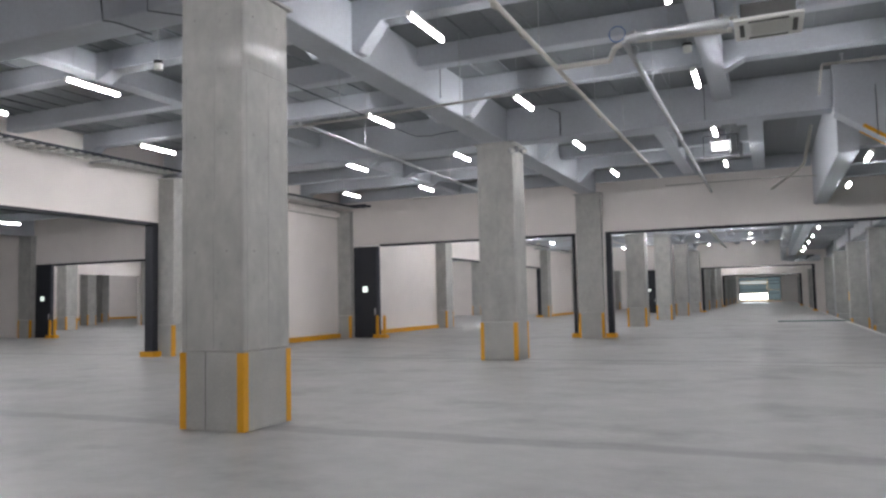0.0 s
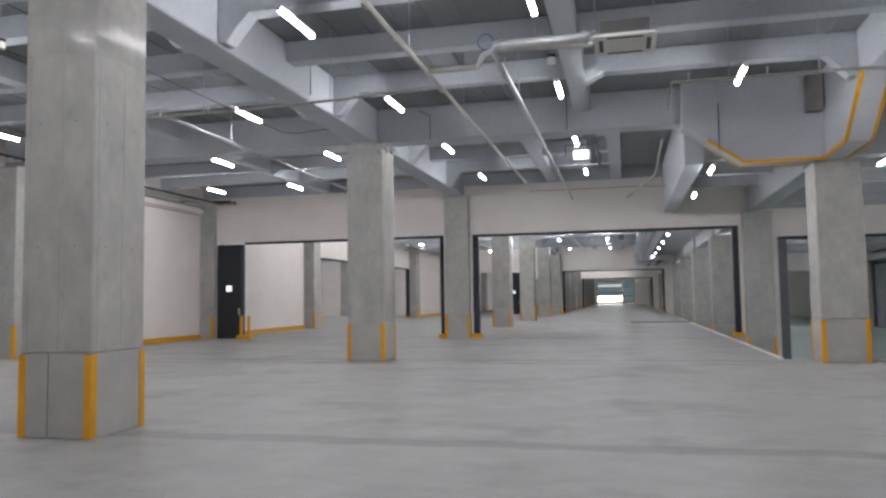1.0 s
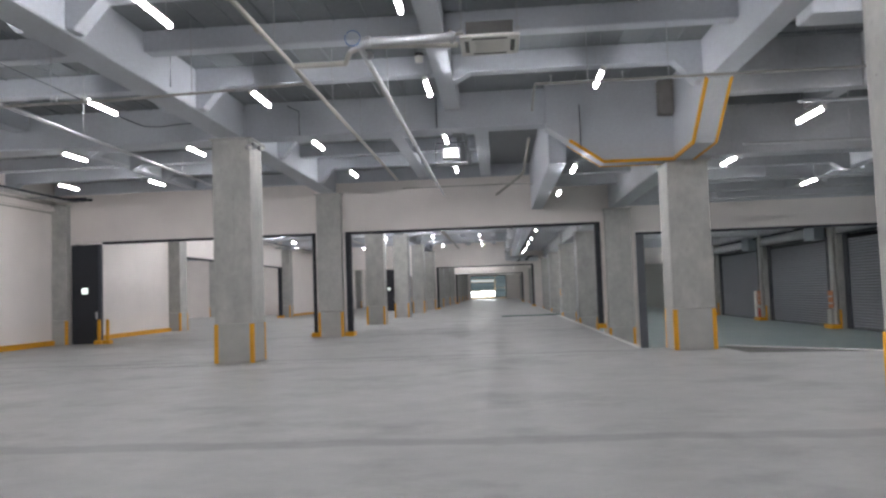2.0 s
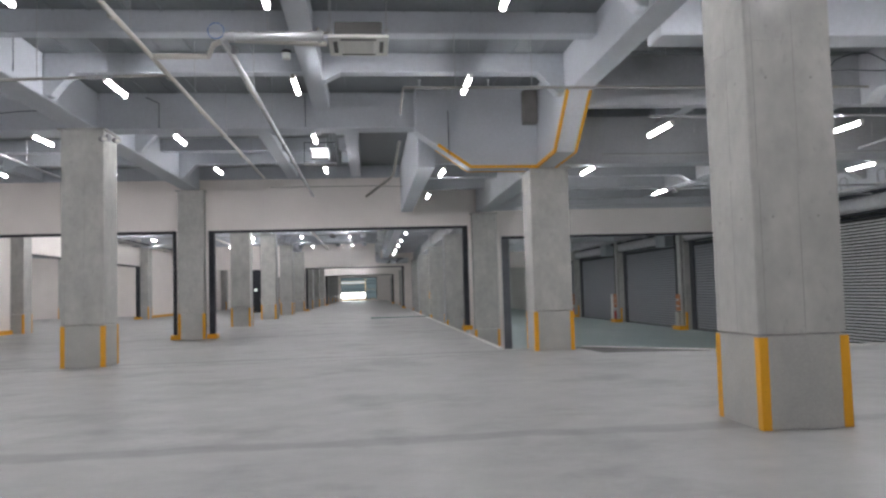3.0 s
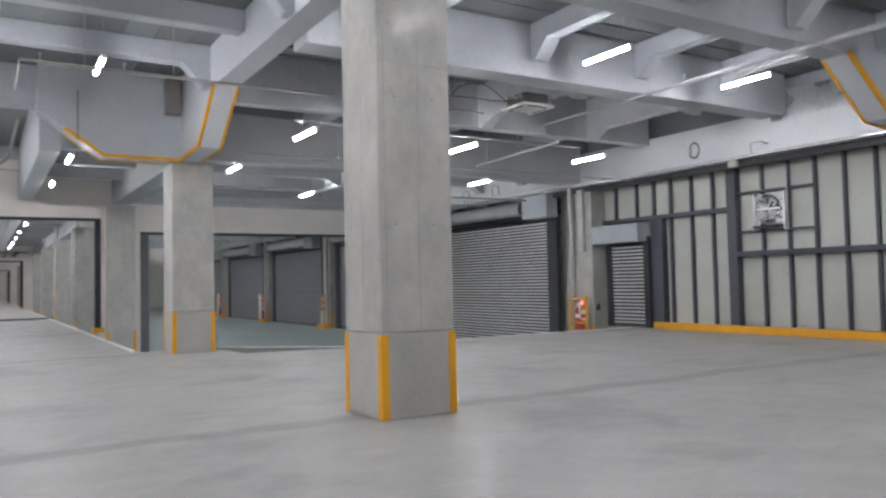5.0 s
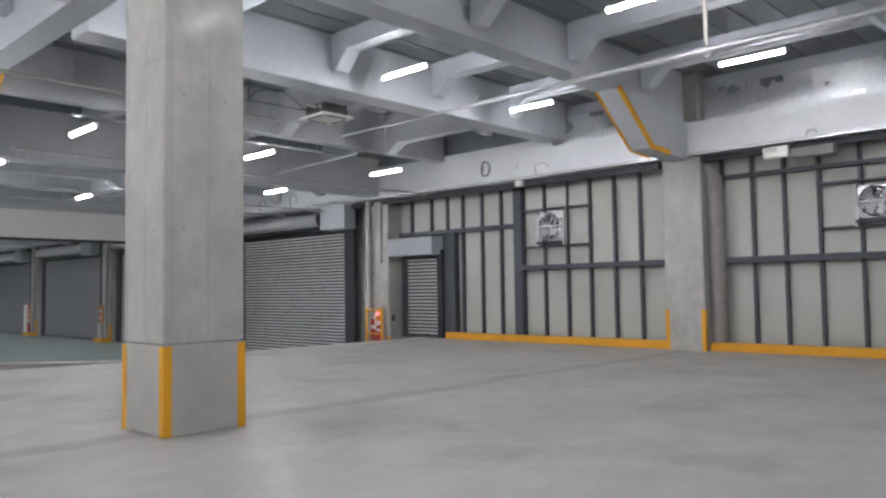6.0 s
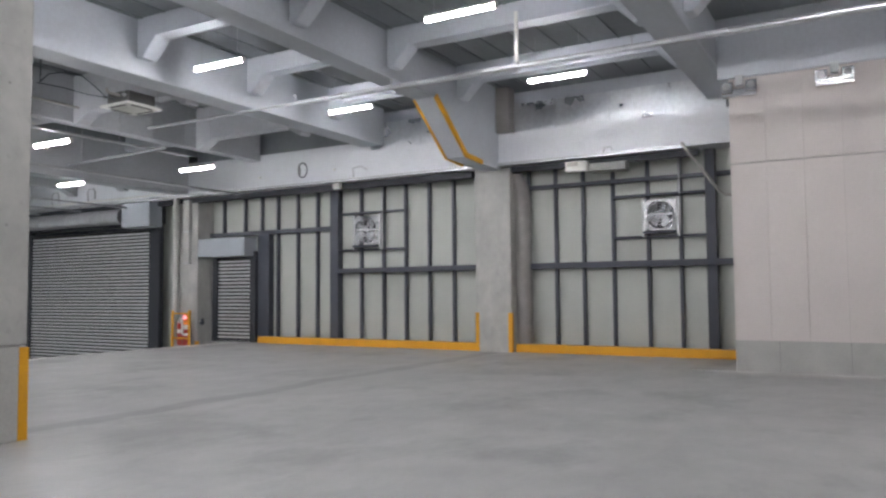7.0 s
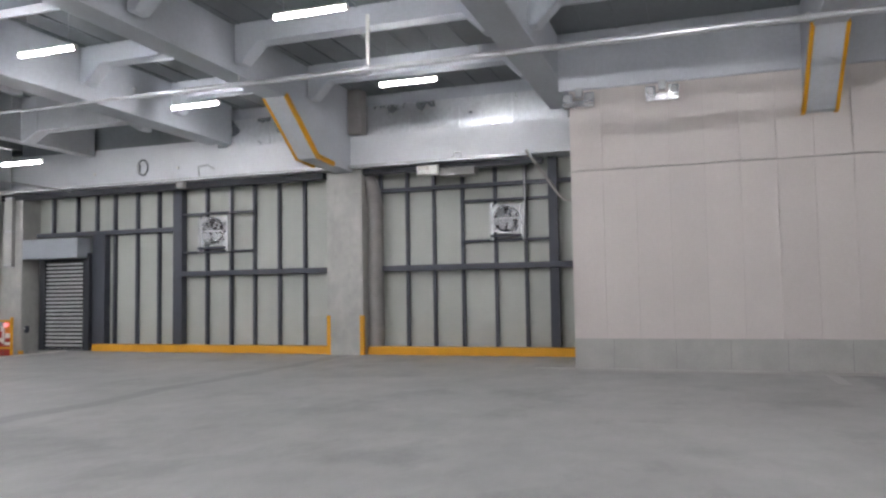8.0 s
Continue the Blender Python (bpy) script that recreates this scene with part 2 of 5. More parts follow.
def mesh_of(name, bm, mat, smooth=False):
    bmesh.ops.recalc_face_normals(bm, faces=bm.faces)
    me = bpy.data.meshes.new(name)
    bm.to_mesh(me)
    bm.free()
    me.materials.append(mat)
    if smooth:
        me.polygons.foreach_set("use_smooth", [True] * len(me.polygons))
        me.set_sharp_from_angle(angle=radians(35))
    return me


def part(name, bm, mat, parent=None, label="", smooth=False):
    ob = new(name, mesh_of(name, bm, mat, smooth))
    if parent is not None:
        ob.parent = parent
    return tagged(ob, label)


def thing(name, label, category, group="", kind="", at=(0, 0, 0), turn=0):
    ob = new(name)
    ob.empty_display_size = 0.1
    ob.matrix_basis = pose(*at, 0, 0, turn)
    return tagged(ob, label, category, group, kind)


def solid(name, bm, mat, label, category, group="", kind="", smooth=False):
    return tagged(part(name, bm, mat, None, "", smooth), label, category, group, kind)


# ---- plan, in metres: x across the lanes, y along the central aisle ----
AX, BX, LX, EX = -6.75, 4.54, -18.05, 17.82      # column lines
ROWS = [8.23 + 10.95 * i for i in range(-1, 15)]  # column rows along y
Y1, Y2, Y3 = ROWS[1], ROWS[2], ROWS[3]
HALF = 0.49
LOW = -0.97          # the truck lane below the dock edge
DECKZ = 6.57
GIRDER, SECOND = 5.68, 6.17      # undersides
EDGEX, EDGEY = 3.43, 17.1        # dock edges
END_Y = 160.0

# floor
bm = bmesh.new()
prism(bm, [(-109, -16), (18.4, -16), (18.4, EDGEY), (8.0, EDGEY), (5.45, 19.5), (5.3, 19.75), (EDGEX, 19.75), (EDGEX, END_Y), (-109, END_Y)],
      lambda u, v, k: (u, v, 0.0 if k else LOW - 0.3))
tagged(part("floor", bm, FLOOR), "pale grey trowelled concrete dock floor with faint streaks", "floor", kind="structure")
bm = box(bmesh.new(), EDGEX - 0.3, 70, 16.8, END_Y, LOW - 0.3, LOW)
tagged(part("truck_lane", bm, LOWFLOOR), "green-grey painted lane one metre below the dock", "floor", kind="structure")

# deck over the high part and over the low part: ribbed sheets
STEPY = 11.85        # the beam line past which the ceiling over the truck side is lower
LOWDECK = 5.9


def ribs(bm, x0, x1, y0, y1, z, along="x", pitch=0.6):
    """A deck sheet with narrow standing seams along an axis."""
    box(bm, x0, x1, y0, y1, z, z + 0.2)
    u, end = (y0 + 0.4, min(y1, 62)) if along == "x" else (max(x0, -18.2) + 0.3, x1)
    while u < end:
        if along == "x":
            box(bm, x0, x1, u, u + 0.018, z - 0.03, z + 0.05)
        else:
            box(bm, u, u + 0.018, y0, min(y1, 62), z - 0.03, z + 0.05)
        u += pitch
    return bm


bm = bmesh.new()
ribs(bm, -109, BX, -16, 18.8, DECKZ, "y")
ribs(bm, BX, 18.6, -16, 18.8, DECKZ)
ribs(bm, -109, 1.6, 18.8, END_Y + 3, DECKZ, "y")
tagged(part("ceiling", bm, DECK), "grey ribbed metal deck between the beams", "ceiling", kind="structure")
bm = bmesh.new()
ribs(bm, 1.6, 40, 18.8, END_Y, LOWDECK, "y")
tagged(part("ceiling_low", bm, DECK), "lower grey ribbed metal deck over the truck lane", "ceiling", kind="structure")


def column(x, y, z0, z1, guards=True, plugs=False, label="square cast concrete column with yellow corner guards", joints=(2.45, 4.15), foot=PLINTH):
    """A square column: cast lifts with grooved joints, a smooth foot and four corner guards."""
    ob = thing("column", label, "column", "square concrete columns", at=(x, y, z0))
    h = z1 - z0
    bm = bmesh.new()
    base = 1.0 if foot == PLINTH else 0.0
    box(bm, -HALF + 0.005, HALF - 0.005, -HALF + 0.005, HALF - 0.005, base, h)
    cuts = [base] + [z for z in joints if z < h - 0.1] + [h]
    for z, top in zip(cuts, cuts[1:]):
        b2 = box(bmesh.new(), -HALF, HALF, -HALF, HALF, z + 0.004, top - 0.004)
        bmesh.ops.bevel(b2, geom=[e for e in b2.edges if abs(e.verts[0].co.z - e.verts[1].co.z) > 0.1], offset=0.02, segments=1, affect="EDGES")
        take(bm, b2)
    part("shaft", bm, CONCRETE, ob)
    part("cap_plate", soft_box(bmesh.new(), -HALF - 0.06, HALF + 0.06, -HALF - 0.06, HALF + 0.06, h - 0.045, h - 0.004, 0.006, 1), PLINTH, ob, "wider cap plate")
    if plugs:
        bm = bmesh.new()
        for z in (2.25, 3.75, 5.3):
            for u in (-0.27, 0.24):
                for side in range(4):
                    b2 = disc(bmesh.new(), (u, -HALF - 0.001, z), 0.014, 0.006, "y", 10)
                    bmesh.ops.rotate(b2, cent=(0, 0, 0), matrix=Matrix.Rotation(side * math.pi / 2, 3, "Z"), verts=b2.verts)
                    take(bm, b2)
        part("tie_plugs", bm, PLUG, ob, "grey mortar plugs in the form tie holes")
    if plugs:
        for side in range(4):
            for u, z0, z1 in ((-0.405, 1.02, 2.6), (0.03, 1.02, 2.7), (-0.41, 2.78, 4.55), (0.05, 2.9, 4.5)):
                b2 = box(bmesh.new(), u - 0.003, u + 0.003, -HALF - 0.0015, -HALF + 0.02, z0, z1)
                bmesh.ops.rotate(b2, cent=(0, 0, 0), matrix=Matrix.Rotation(side * math.pi / 2, 3, "Z"), verts=b2.verts)
                part("form_seam", b2, FORMSEAM, ob)
    if plugs and x < 0 and y < 10:
        part("foot_joint", box(bmesh.new(), -0.10, -0.088, -HALF - 0.0055, -HALF + 0.02, 0.02, 0.985), JOINT, ob)
    if base:
        part("foot", soft_box(bmesh.new(), -HALF - 0.004, HALF + 0.004, -HALF - 0.004, HALF + 0.004, 0, 0.99, 0.012, 1), foot, ob, "smooth concrete foot")
    if guards:
        for sx in (-1, 1):
            for sy in (-1, 1):
                bm = bmesh.new()
                c = HALF + 0.012
                prism(bm, [(sx * c, sy * c), (sx * (c - 0.10), sy * c), (sx * (c - 0.10), sy * (c - 0.008)), (sx * (c - 0.008), sy * (c - 0.008)),
                           (sx * (c - 0.008), sy * (c - 0.10)), (sx * c, sy * (c - 0.10))], lambda u, v, k: (u, v, 0.97 * k + 0.004))
                part("corner_guard", bm, YELLOW, ob, "yellow steel corner guard")
    return ob


def beam(axis, at, a, b, bottom, width, top=DECKZ, haunch=(0, 0), drop=0.35, run=0.55, label="grey painted ceiling beam", mat=BEAM):
    """A beam along an axis; haunch says at which ends its underside splays down."""
    pts = [(a, top)]
    pts += [(a, bottom - drop), (a + 0.15, bottom - drop), (a + run, bottom)] if haunch[0] else [(a, bottom)]
    pts += [(b - run, bottom), (b - 0.15, bottom - drop), (b, bottom - drop)] if haunch[1] else [(b, bottom)]
    pts += [(b, top)]
    bm = bmesh.new()
    w = width / 2
    if axis == "x":
        prism(bm, pts, lambda u, v, k: (u, at - w + width * k, v))
    else:
        prism(bm, pts, lambda u, v, k: (at - w + width * k, u, v))
    bmesh.ops.bevel(bm, geom=bm.edges[:], offset=0.015, segments=2, affect="EDGES")
    return solid("ceiling_beam", bm, mat, label, "beam", kind="structure")


def splay(x, side, y, z=SECOND):
    """The small splay by which a secondary beam meets the middle beam."""
    bm = bmesh.new()
    prism(bm, [(x, z + 0.02), (x, z - 0.16), (x + side * 0.08, z - 0.16), (x + side * 0.42, z + 0.02)], lambda u, v, k: (u, y - 0.168 + 0.336 * k, v))
    return solid("beam_splay", bm, BEAM, "grey splay below a beam end", "beam", kind="structure")


# columns: line A and B; the wall lines follow
for i, y in enumerate(ROWS):
    if y > -1:
        column(AX, y, 0, GIRDER, plugs=y < 25, joints=(2.74, 4.6) if y < 10 else (2.2, 3.96))
        column(LX, y, 0, GIRDER)
        if y < 10:
            column(BX, y, 0, GIRDER, plugs=True)
        elif y < 20:
            column(BX, y, 0, 4.6)
        else:
            column(BX, y, LOW, 4.6)

# girders on the column lines, secondary beams between them
GW, SW = 0.62, 0.34
DROP = SECOND - GIRDER - 0.02
for i, y in enumerate(ROWS[:7]):
    hi = y < 15
    under = 6.1 if y == Y3 else GIRDER
    beam("x", y, -18.18, AX - GW / 2, under, GW)
    beam("x", y, AX + GW / 2, BX - GW / 2 if hi else 1.26, under, GW)
    for k in (1, 2, 3):
        yy = y + (2.74, 5.3, 7.68)[k - 1]
        for a, b in ((LX, AX), (AX, BX)):
            right = 1.26 + GW / 2 if yy > 17.5 and a == AX else b
            mid = (a + b) / 2
            odd = k != 2
            beam("x", yy, a + GW / 2 if a == AX else -18.18, mid - 0.2, SECOND, SW, haunch=(odd, 0), drop=DROP if a == AX else 0.3)
            if a == AX and yy > 19:
                beam("x", yy, mid + 0.2, -0.65, SECOND, SW)
            else:
                beam("x", yy, mid + 0.2, right - GW / 2, SECOND, SW, haunch=(0, odd), drop=DROP)
            if yy < 18 or a == LX:
                splay(mid + 0.2, 1, yy)
for y in ROWS[:7]:
    beam("y", AX, y + GW / 2, y + 10.95 - GW / 2, GIRDER, GW)
for x in ((LX + AX) / 2, (AX + BX) / 2):
    for y in ROWS[:7]:
        for xx in ((-2.9, -0.45) if x > -5 and y > 15 else (x,)):
            beam("y", xx, y + GW / 2, y + 10.95 - GW / 2, SECOND - 0.03, 0.4)
beam("y", BX, ROWS[0] + GW / 2, Y1 - GW / 2, GIRDER, GW)
# the outer bay: cross beams carry splayed beams along y
CROSS = [ROWS[0], 2.68, Y1, STEPY]
for y in CROSS[1::2]:
    beam("x", y, 4.7, 17.4, 5.53 if y > 10 else GIRDER, GW)
for y0, y1 in zip(CROSS, CROSS[1:]):
    for x in (6.75, 9.5, 12.3, 15.1):
        beam("y", x, y0 + GW / 2, y1 - GW / 2, SECOND + 0.03, SW, haunch=(1, 1), drop=DROP - 0.1, run=0.5)


def drop_girder(axis, at, outline, width, trim, strip=0.09):
    """A girder whose underside steps down, with yellow strips along its lower corners."""
    bm = bmesh.new()
    w = width / 2
    put = (lambda u, v, k: (u, at - w + width * k, v)) if axis == "x" else (lambda u, v, k: (at - w + width * k, u, v))
    prism(bm, outline, put)
    ob = solid("drop_girder", bm, BEAM, "grey girder stepping down, yellow strips on its lower corners", "beam", kind="structure")
    for side in (-1, 1):
        bm = bmesh.new()
        c = at + side * (w + 0.012)
        path = [(c, u, v) if axis == "y" else (u, c, v) for u, v in trim]
        for p, q in zip(path, path[1:]):
            b2 = bmesh.new()
            p, q = Vector(p), Vector(q)
            length = (q - p).length
            box(b2, -0.03, 0.03, 0, length, -0.02, strip)
            d = (q - p).normalized()
            s = Vector((1, 0, 0)) if axis == "y" else Vector((0, 1, 0))
            n = s.cross(d)
            if n.z < 0:
                n = -n
                s = -s
            take(bm, b2, Matrix.Translation(p) @ Matrix((s, d, n)).transposed().to_4x4())
        part("edge_strip", bm, YELLOW, ob, "yellow edge strip")
    return ob


# line B steps down towards the truck lane
for y, c in ((-2.25, 13.4), (Y1, 14.05)):
    drop_girder("x", y, [(BX + GW / 2, DECKZ), (BX + GW / 2, GIRDER), (c, GIRDER), (c + 1.4, 4.60), (17.3, 4.54), (17.3, DECKZ)], 0.5,
                [(c, GIRDER), (c + 1.4, 4.60), (c + 2.2, 4.55)])
drop_girder("y", 4.46, [(Y1 + GW / 2, DECKZ), (Y1 + GW / 2, GIRDER), (15.45, GIRDER), (16.75, 4.62), (Y2 - HALF, 4.58), (Y2 + HALF, 4.58), (Y2 + HALF, DECKZ)], 0.46,
            [(15.45, GIRDER), (16.75, 4.62), (Y2 - HALF, 4.58)], 0.06)
drop_girder("x", 18.8, [(1.2, DECKZ), (1.2, 5.51), (2.53, 4.58), (BX - 0.3, 4.57), (BX - 0.3, DECKZ)], 0.6, [(1.73, 5.14), (2.53, 4.58), (BX - 0.3, 4.57)], 0.05)
for y in ROWS[2:7]:
    beam("y", BX, y + HALF, y + 10.95 - HALF, 4.62, GW, top=LOWDECK, mat=LOWBEAM)
    beam("y", 1.5, max(y, 19.12), y + 10.95, 4.72, 0.44)
    beam("x", y, BX + GW / 2, 17.1, 4.7, GW, top=DECKZ if y < 20 else LOWDECK, mat=LOWBEAM)
    for k in (1, 2, 3):
        beam("x", y + 10.95 * k / 4, 1.74, BX - GW / 2, 5.25, SW, top=LOWDECK, mat=LOWBEAM)
        beam("x", y + 10.95 * k / 4, BX + GW / 2, 11.0, 5.25, SW, top=LOWDECK, haunch=(1, 1), drop=0.25, mat=LOWBEAM)
        beam("x", y + 10.95 * k / 4, 11.4, 17.1, 5.25, SW, top=LOWDECK, haunch=(1, 1), drop=0.25, mat=LOWBEAM)
    beam("y", 11.2, y + GW / 2, y + 10.95 - GW / 2, 5.1, 0.4, top=LOWDECK, mat=LOWBEAM)
for x in (7.6, 11.2, 14.85):
    beam("y", x, STEPY + GW / 2, 15.89, 5.7, SW, haunch=(1, 1), drop=0.25, mat=LOWBEAM)
    beam("y", x, 16.23, Y2 - GW / 2, 5.7, SW, mat=LOWBEAM)
beam("x", 16.06, 4.7, 17.18, 5.48, SW, mat=LOWBEAM)

# ---- walls ----


def wall(name, axis, at, thick, a, b, z0, z1, label, openings=(), mat=PANEL, panel=0.0, joints=()):
    """A wall along an axis with openings (from, to, sill, head) right through it, built from upright strips."""
    bm = bmesh.new()
    if openings and all(o[2] < 0.05 for o in openings):
        outline = [(a, z1), (a, z0)]
        for o in sorted(openings):
            outline += [(o[0], z0), (o[0], o[3]), (o[1], o[3]), (o[1], z0)]
        outline += [(b, z0), (b, z1)]
        put = (lambda u, v, k: (u, at + thick * k, v)) if axis == "x" else (lambda u, v, k: (at + thick * k, u, v))
        return tagged(part(name, prism(bm, outline, put), mat), label, "wall", kind="structure")
    cuts = sorted({a, b, *(c for o in openings for c in o[:2])})
    for u0, u1 in zip(cuts, cuts[1:]):
        mid = (u0 + u1) / 2
        spans, hole = [(z0, z1)], [o for o in openings if o[0] < mid < o[1]]
        for o in hole:
            spans = [(z0, o[2]), (o[3], z1)]
        for w0, w1 in spans:
            if w1 - w0 > 0.01:
                if axis == "x":
                    box(bm, u0, u1, at, at + thick, w0, w1)
                else:
                    box(bm, at, at + thick, u0, u1, w0, w1)
    return tagged(part(name, bm, mat), label, "wall", kind="structure")


def frame_round(name, axis, at, thick, u0, u1, z0, z1, w=0.14, blocks=(True, True), legs=(True, True), mat=DARK):
    """The dark steel frame of a large opening: two jambs, a head and yellow foot blocks."""
    ob = thing(name, "dark grey steel frame round a large opening, yellow foot blocks", "door frame", kind="structure")

    def slab(a, b, c, d, grow=0.0):
        t0, t1 = at - 0.03 - grow, at + thick + 0.03 + grow
        return box(bmesh.new(), a, b, t0, t1, c, d) if axis == "x" else box(bmesh.new(), t0, t1, a, b, c, d)

    part("head", slab(u0, u1, z1 - 0.09, z1), DARK, ob)
    for leg, block, a, b in ((legs[0], blocks[0], u0, u0 + w), (legs[1], blocks[1], u1 - w, u1)):
        if leg:
            part("jamb", slab(a, b, z0, z1 - 0.09), mat, ob)
        if block:
            part("foot_block", slab(a - 0.08, b + 0.08, z0, z0 + 0.17, 0.12), YELLOW, ob, "yellow foot block")
    return ob


WY, WT = 29.95, 0.25      # the cross wall on the third row
wall("wall_cross", "x", WY, WT, -109, 17.6, LOW, DECKZ, "cream panel cross wall above three wide openings",
     [(-37.7, -27.6, 0, 4.05), (-17.45, -7.35, 0, 4.14), (-6.15, 3.9, 0, 4.13), (5.25, 17.0, LOW, 3.66)])
frame_round("door_frame_1", "x", WY, WT, -16.2, -7.35, 0, 4.14, blocks=(False, True), legs=(False, True))
frame_round("door_frame_2", "x", WY, WT, -6.15, 3.9, 0, 4.13, w=0.2)
frame_round("door_frame_3", "x", WY, WT, 5.25, 17.0, LOW, 3.66, w=0.3, blocks=(False, False), mat=JAMBGREY)
frame_round("door_frame_4", "x", WY, WT, -37.7, -27.6, 0, 4.05)
for yw, lab in ((ROWS[7], "cream panel cross wall over a wide opening"), (ROWS[10], "far cream panel cross wall over a wide opening")):
    wall("wall_cross_far", "x", yw, WT, -52, 17.6, LOW, DECKZ, lab, [(-17.3, -7.35, 0, 4.1), (-6.15, 3.3, 0, 4.1), (5.25, 17.0, LOW, 3.66)])
    frame_round("door_frame_far", "x", yw, WT, -6.15, 3.3, 0, 4.1, w=0.2)
wall("wall_left", "y", -18.45, 0.25, -16, END_Y, 0, DECKZ, "cream panel side wall with wide openings",
     [(8.75, 18.66, 0, 4.25), (41.7, 51.5, 0, 4.2), (52.65, 62.4, 0, 4.2)])
frame_round("door_frame_5", "y", -18.45, 0.25, 8.75, 18.66, 0, 4.25, w=0.24)
frame_round("door_frame_6", "y", -18.45, 0.25, 41.7, 51.5, 0, 4.2)
frame_round("door_frame_7", "y", -18.45, 0.25, 52.65, 62.4, 0, 4.2)
ROOM_X = [LX - 10.2 * i for i in range(1, 7)]
wall("wall_room", "y", -52.3, 0.25, WY + WT, 107, 0, DECKZ, "cream panel wall across the side room", [(30.7, 40.5, 0, 4.35), (41.7, 51.5, 0, 4.35), (52.6, 62.4, 0, 4.35), (63.6, 73.3, 0, 4.35)])
wall("wall_room_end", "x", 107, 0.25, -109, -18.45, 0, DECKZ, "plain cream end wall of the side room")
wall("wall_room_side", "y", -86.0, 0.25, -16, 107, 0, DECKZ, "plain cream far wall of the side room")
wall("wall_back", "x", -16.2, 0.2, -109, 18.5, 0, DECKZ, "plain cream wall behind the dock")
for i, x in enumerate(ROOM_X[:-1]):
    for y in ROWS[1:10]:
        if 0.95 < -x / y < 1.4 or (i == 0 and 40 < y < 75):
            column(x, y, 0, GIRDER)
    if i == 2:
        column(-51.4, 52.05, 0, GIRDER)
    if i < 3:
        beam("y", x, -2, 75, GIRDER, GW)
for y in ROWS[1:8]:
    if abs(y - WY) > 1:
        beam("x", y, -52, LX - GW / 2 - 0.1, GIRDER, GW)
    for k in (1, 3):
        beam("x", y + 10.95 * k / 4, -52, LX - GW / 2 - 0.1, SECOND, SW)

# skirting boards
for a, b, lo, hi in ((-16, 8.2, 0, 0.2), (19.9, 29.9, 0, 0.2), (30.3, 41.5, 0, 0.2), (62.6, 73.8, 0, 0.2)):
    tagged(part("baseboard", soft_box(bmesh.new(), -18.2, -18.08, a, b, lo, hi, 0.015), YELLOW), "yellow kick board along the cream wall", "baseboard", kind="structure")
tagged(part("baseboard", soft_box(bmesh.new(), -85.74, -85.6, 30.3, 106.9, 0, 0.26, 0.015), YELLOW), "yellow kick board along the end wall", "baseboard", kind="structure")

# outer wall: pale panels behind a steel frame
wall("wall_outer", "y", 17.98, 0.3, -16, END_Y, LOW, 7.2, "pale outer wall behind steel framing", [], EXTPANEL)


def bar(name, ob, x0, x1, y0, y1, z0, z1, mat=FRAME):
    return part(name, soft_box(bmesh.new(), x0, x1, y0, y1, z0, z1, 0.008, 1), mat, ob)


def framing(studs, heavy, girts, label):
    """Steel framing in front of the outer panels: light studs, heavy posts and rails."""
    ob = thing("wall_framing", label, "wall framing", kind="structure")
    for y, z0, z1 in studs:
        bar("stud", ob, 17.86, 17.975, y - 0.04, y + 0.04, z0, z1)
    for y, w, top in heavy:
        bar("post", ob, 17.74, 17.97, y - w / 2, y + w / 2, 0.02, top)
    for y0, y1, z, h, d in girts:
        bar("rail", ob, 17.80 - d, 17.955, y0, y1, z - h / 2, z + h / 2)
    return ob


framing([(y, 0.1, 4.66) for y in (7.48, 6.76, 6.05, 5.31, 4.48, 3.74)], [(3.05, 0.22, 4.66)],
        [(2.2, 7.75, 2.12, 0.15, 0.1), (2.2, 7.75, 4.10, 0.10, 0.0), (3.1, 5.3, 2.74, 0.06, 0.0), (3.1, 5.3, 3.72, 0.06, 0.0)],
        "blue-grey steel studs and rails before pale panels")
framing([(y, 0.1, 4.66) for y in (12.69, 11.92, 11.18, 10.42, 9.66)] + [(8.95, 0.1, 4.66)], [(13.55, 0.3, 4.66)],
        [(8.7, 13.6, 2.13, 0.14, 0.1), (11.2, 13.6, 2.72, 0.06, 0.0), (11.2, 13.6, 3.78, 0.06, 0.0)],
        "blue-grey steel studs and rails beside the wall fan")
framing([(y, 0.1, 4.66) for y in (14.29, 15.04, 15.83)] + [(y, 3.4, 4.66) for y in (16.49, 17.2, 18.11)], [(16.28, 0.46, 3.33)],
        [(13.7, 18.6, 3.38, 0.13, 0.05)], "blue-grey steel studs and rails beside the small shutter")
for y0, y1 in ((2.2, 7.72), (8.76, 16.28)):
    tagged(part("baseboard", soft_box(bmesh.new(), 17.5, 17.75, y0, y1, 0, 0.2, 0.02), YELLOW), "yellow kerb board along the outer wall", "baseboard", kind="structure")

# spandrel beam over the outer wall, with the cable rail under it
bm = prism(bmesh.new(), [(2.2, 4.66), (2.2, 5.42), (STEPY, 5.42), (STEPY, 5.66), (END_Y, 5.66), (END_Y, 4.66)], lambda u, v, k: (17.2 + 0.75 * k, u, v))
solid("spandrel_beam", bm, SPANDREL, "pale grey spandrel beam along the outer wall", "beam", kind="structure")
for y in ROWS[1:8]:
    column(EX, y, 0 if y < 18 else LOW, 4.66, label="square concrete wall column with yellow guards", joints=(1.85, 3.4), foot=CONCRETE)

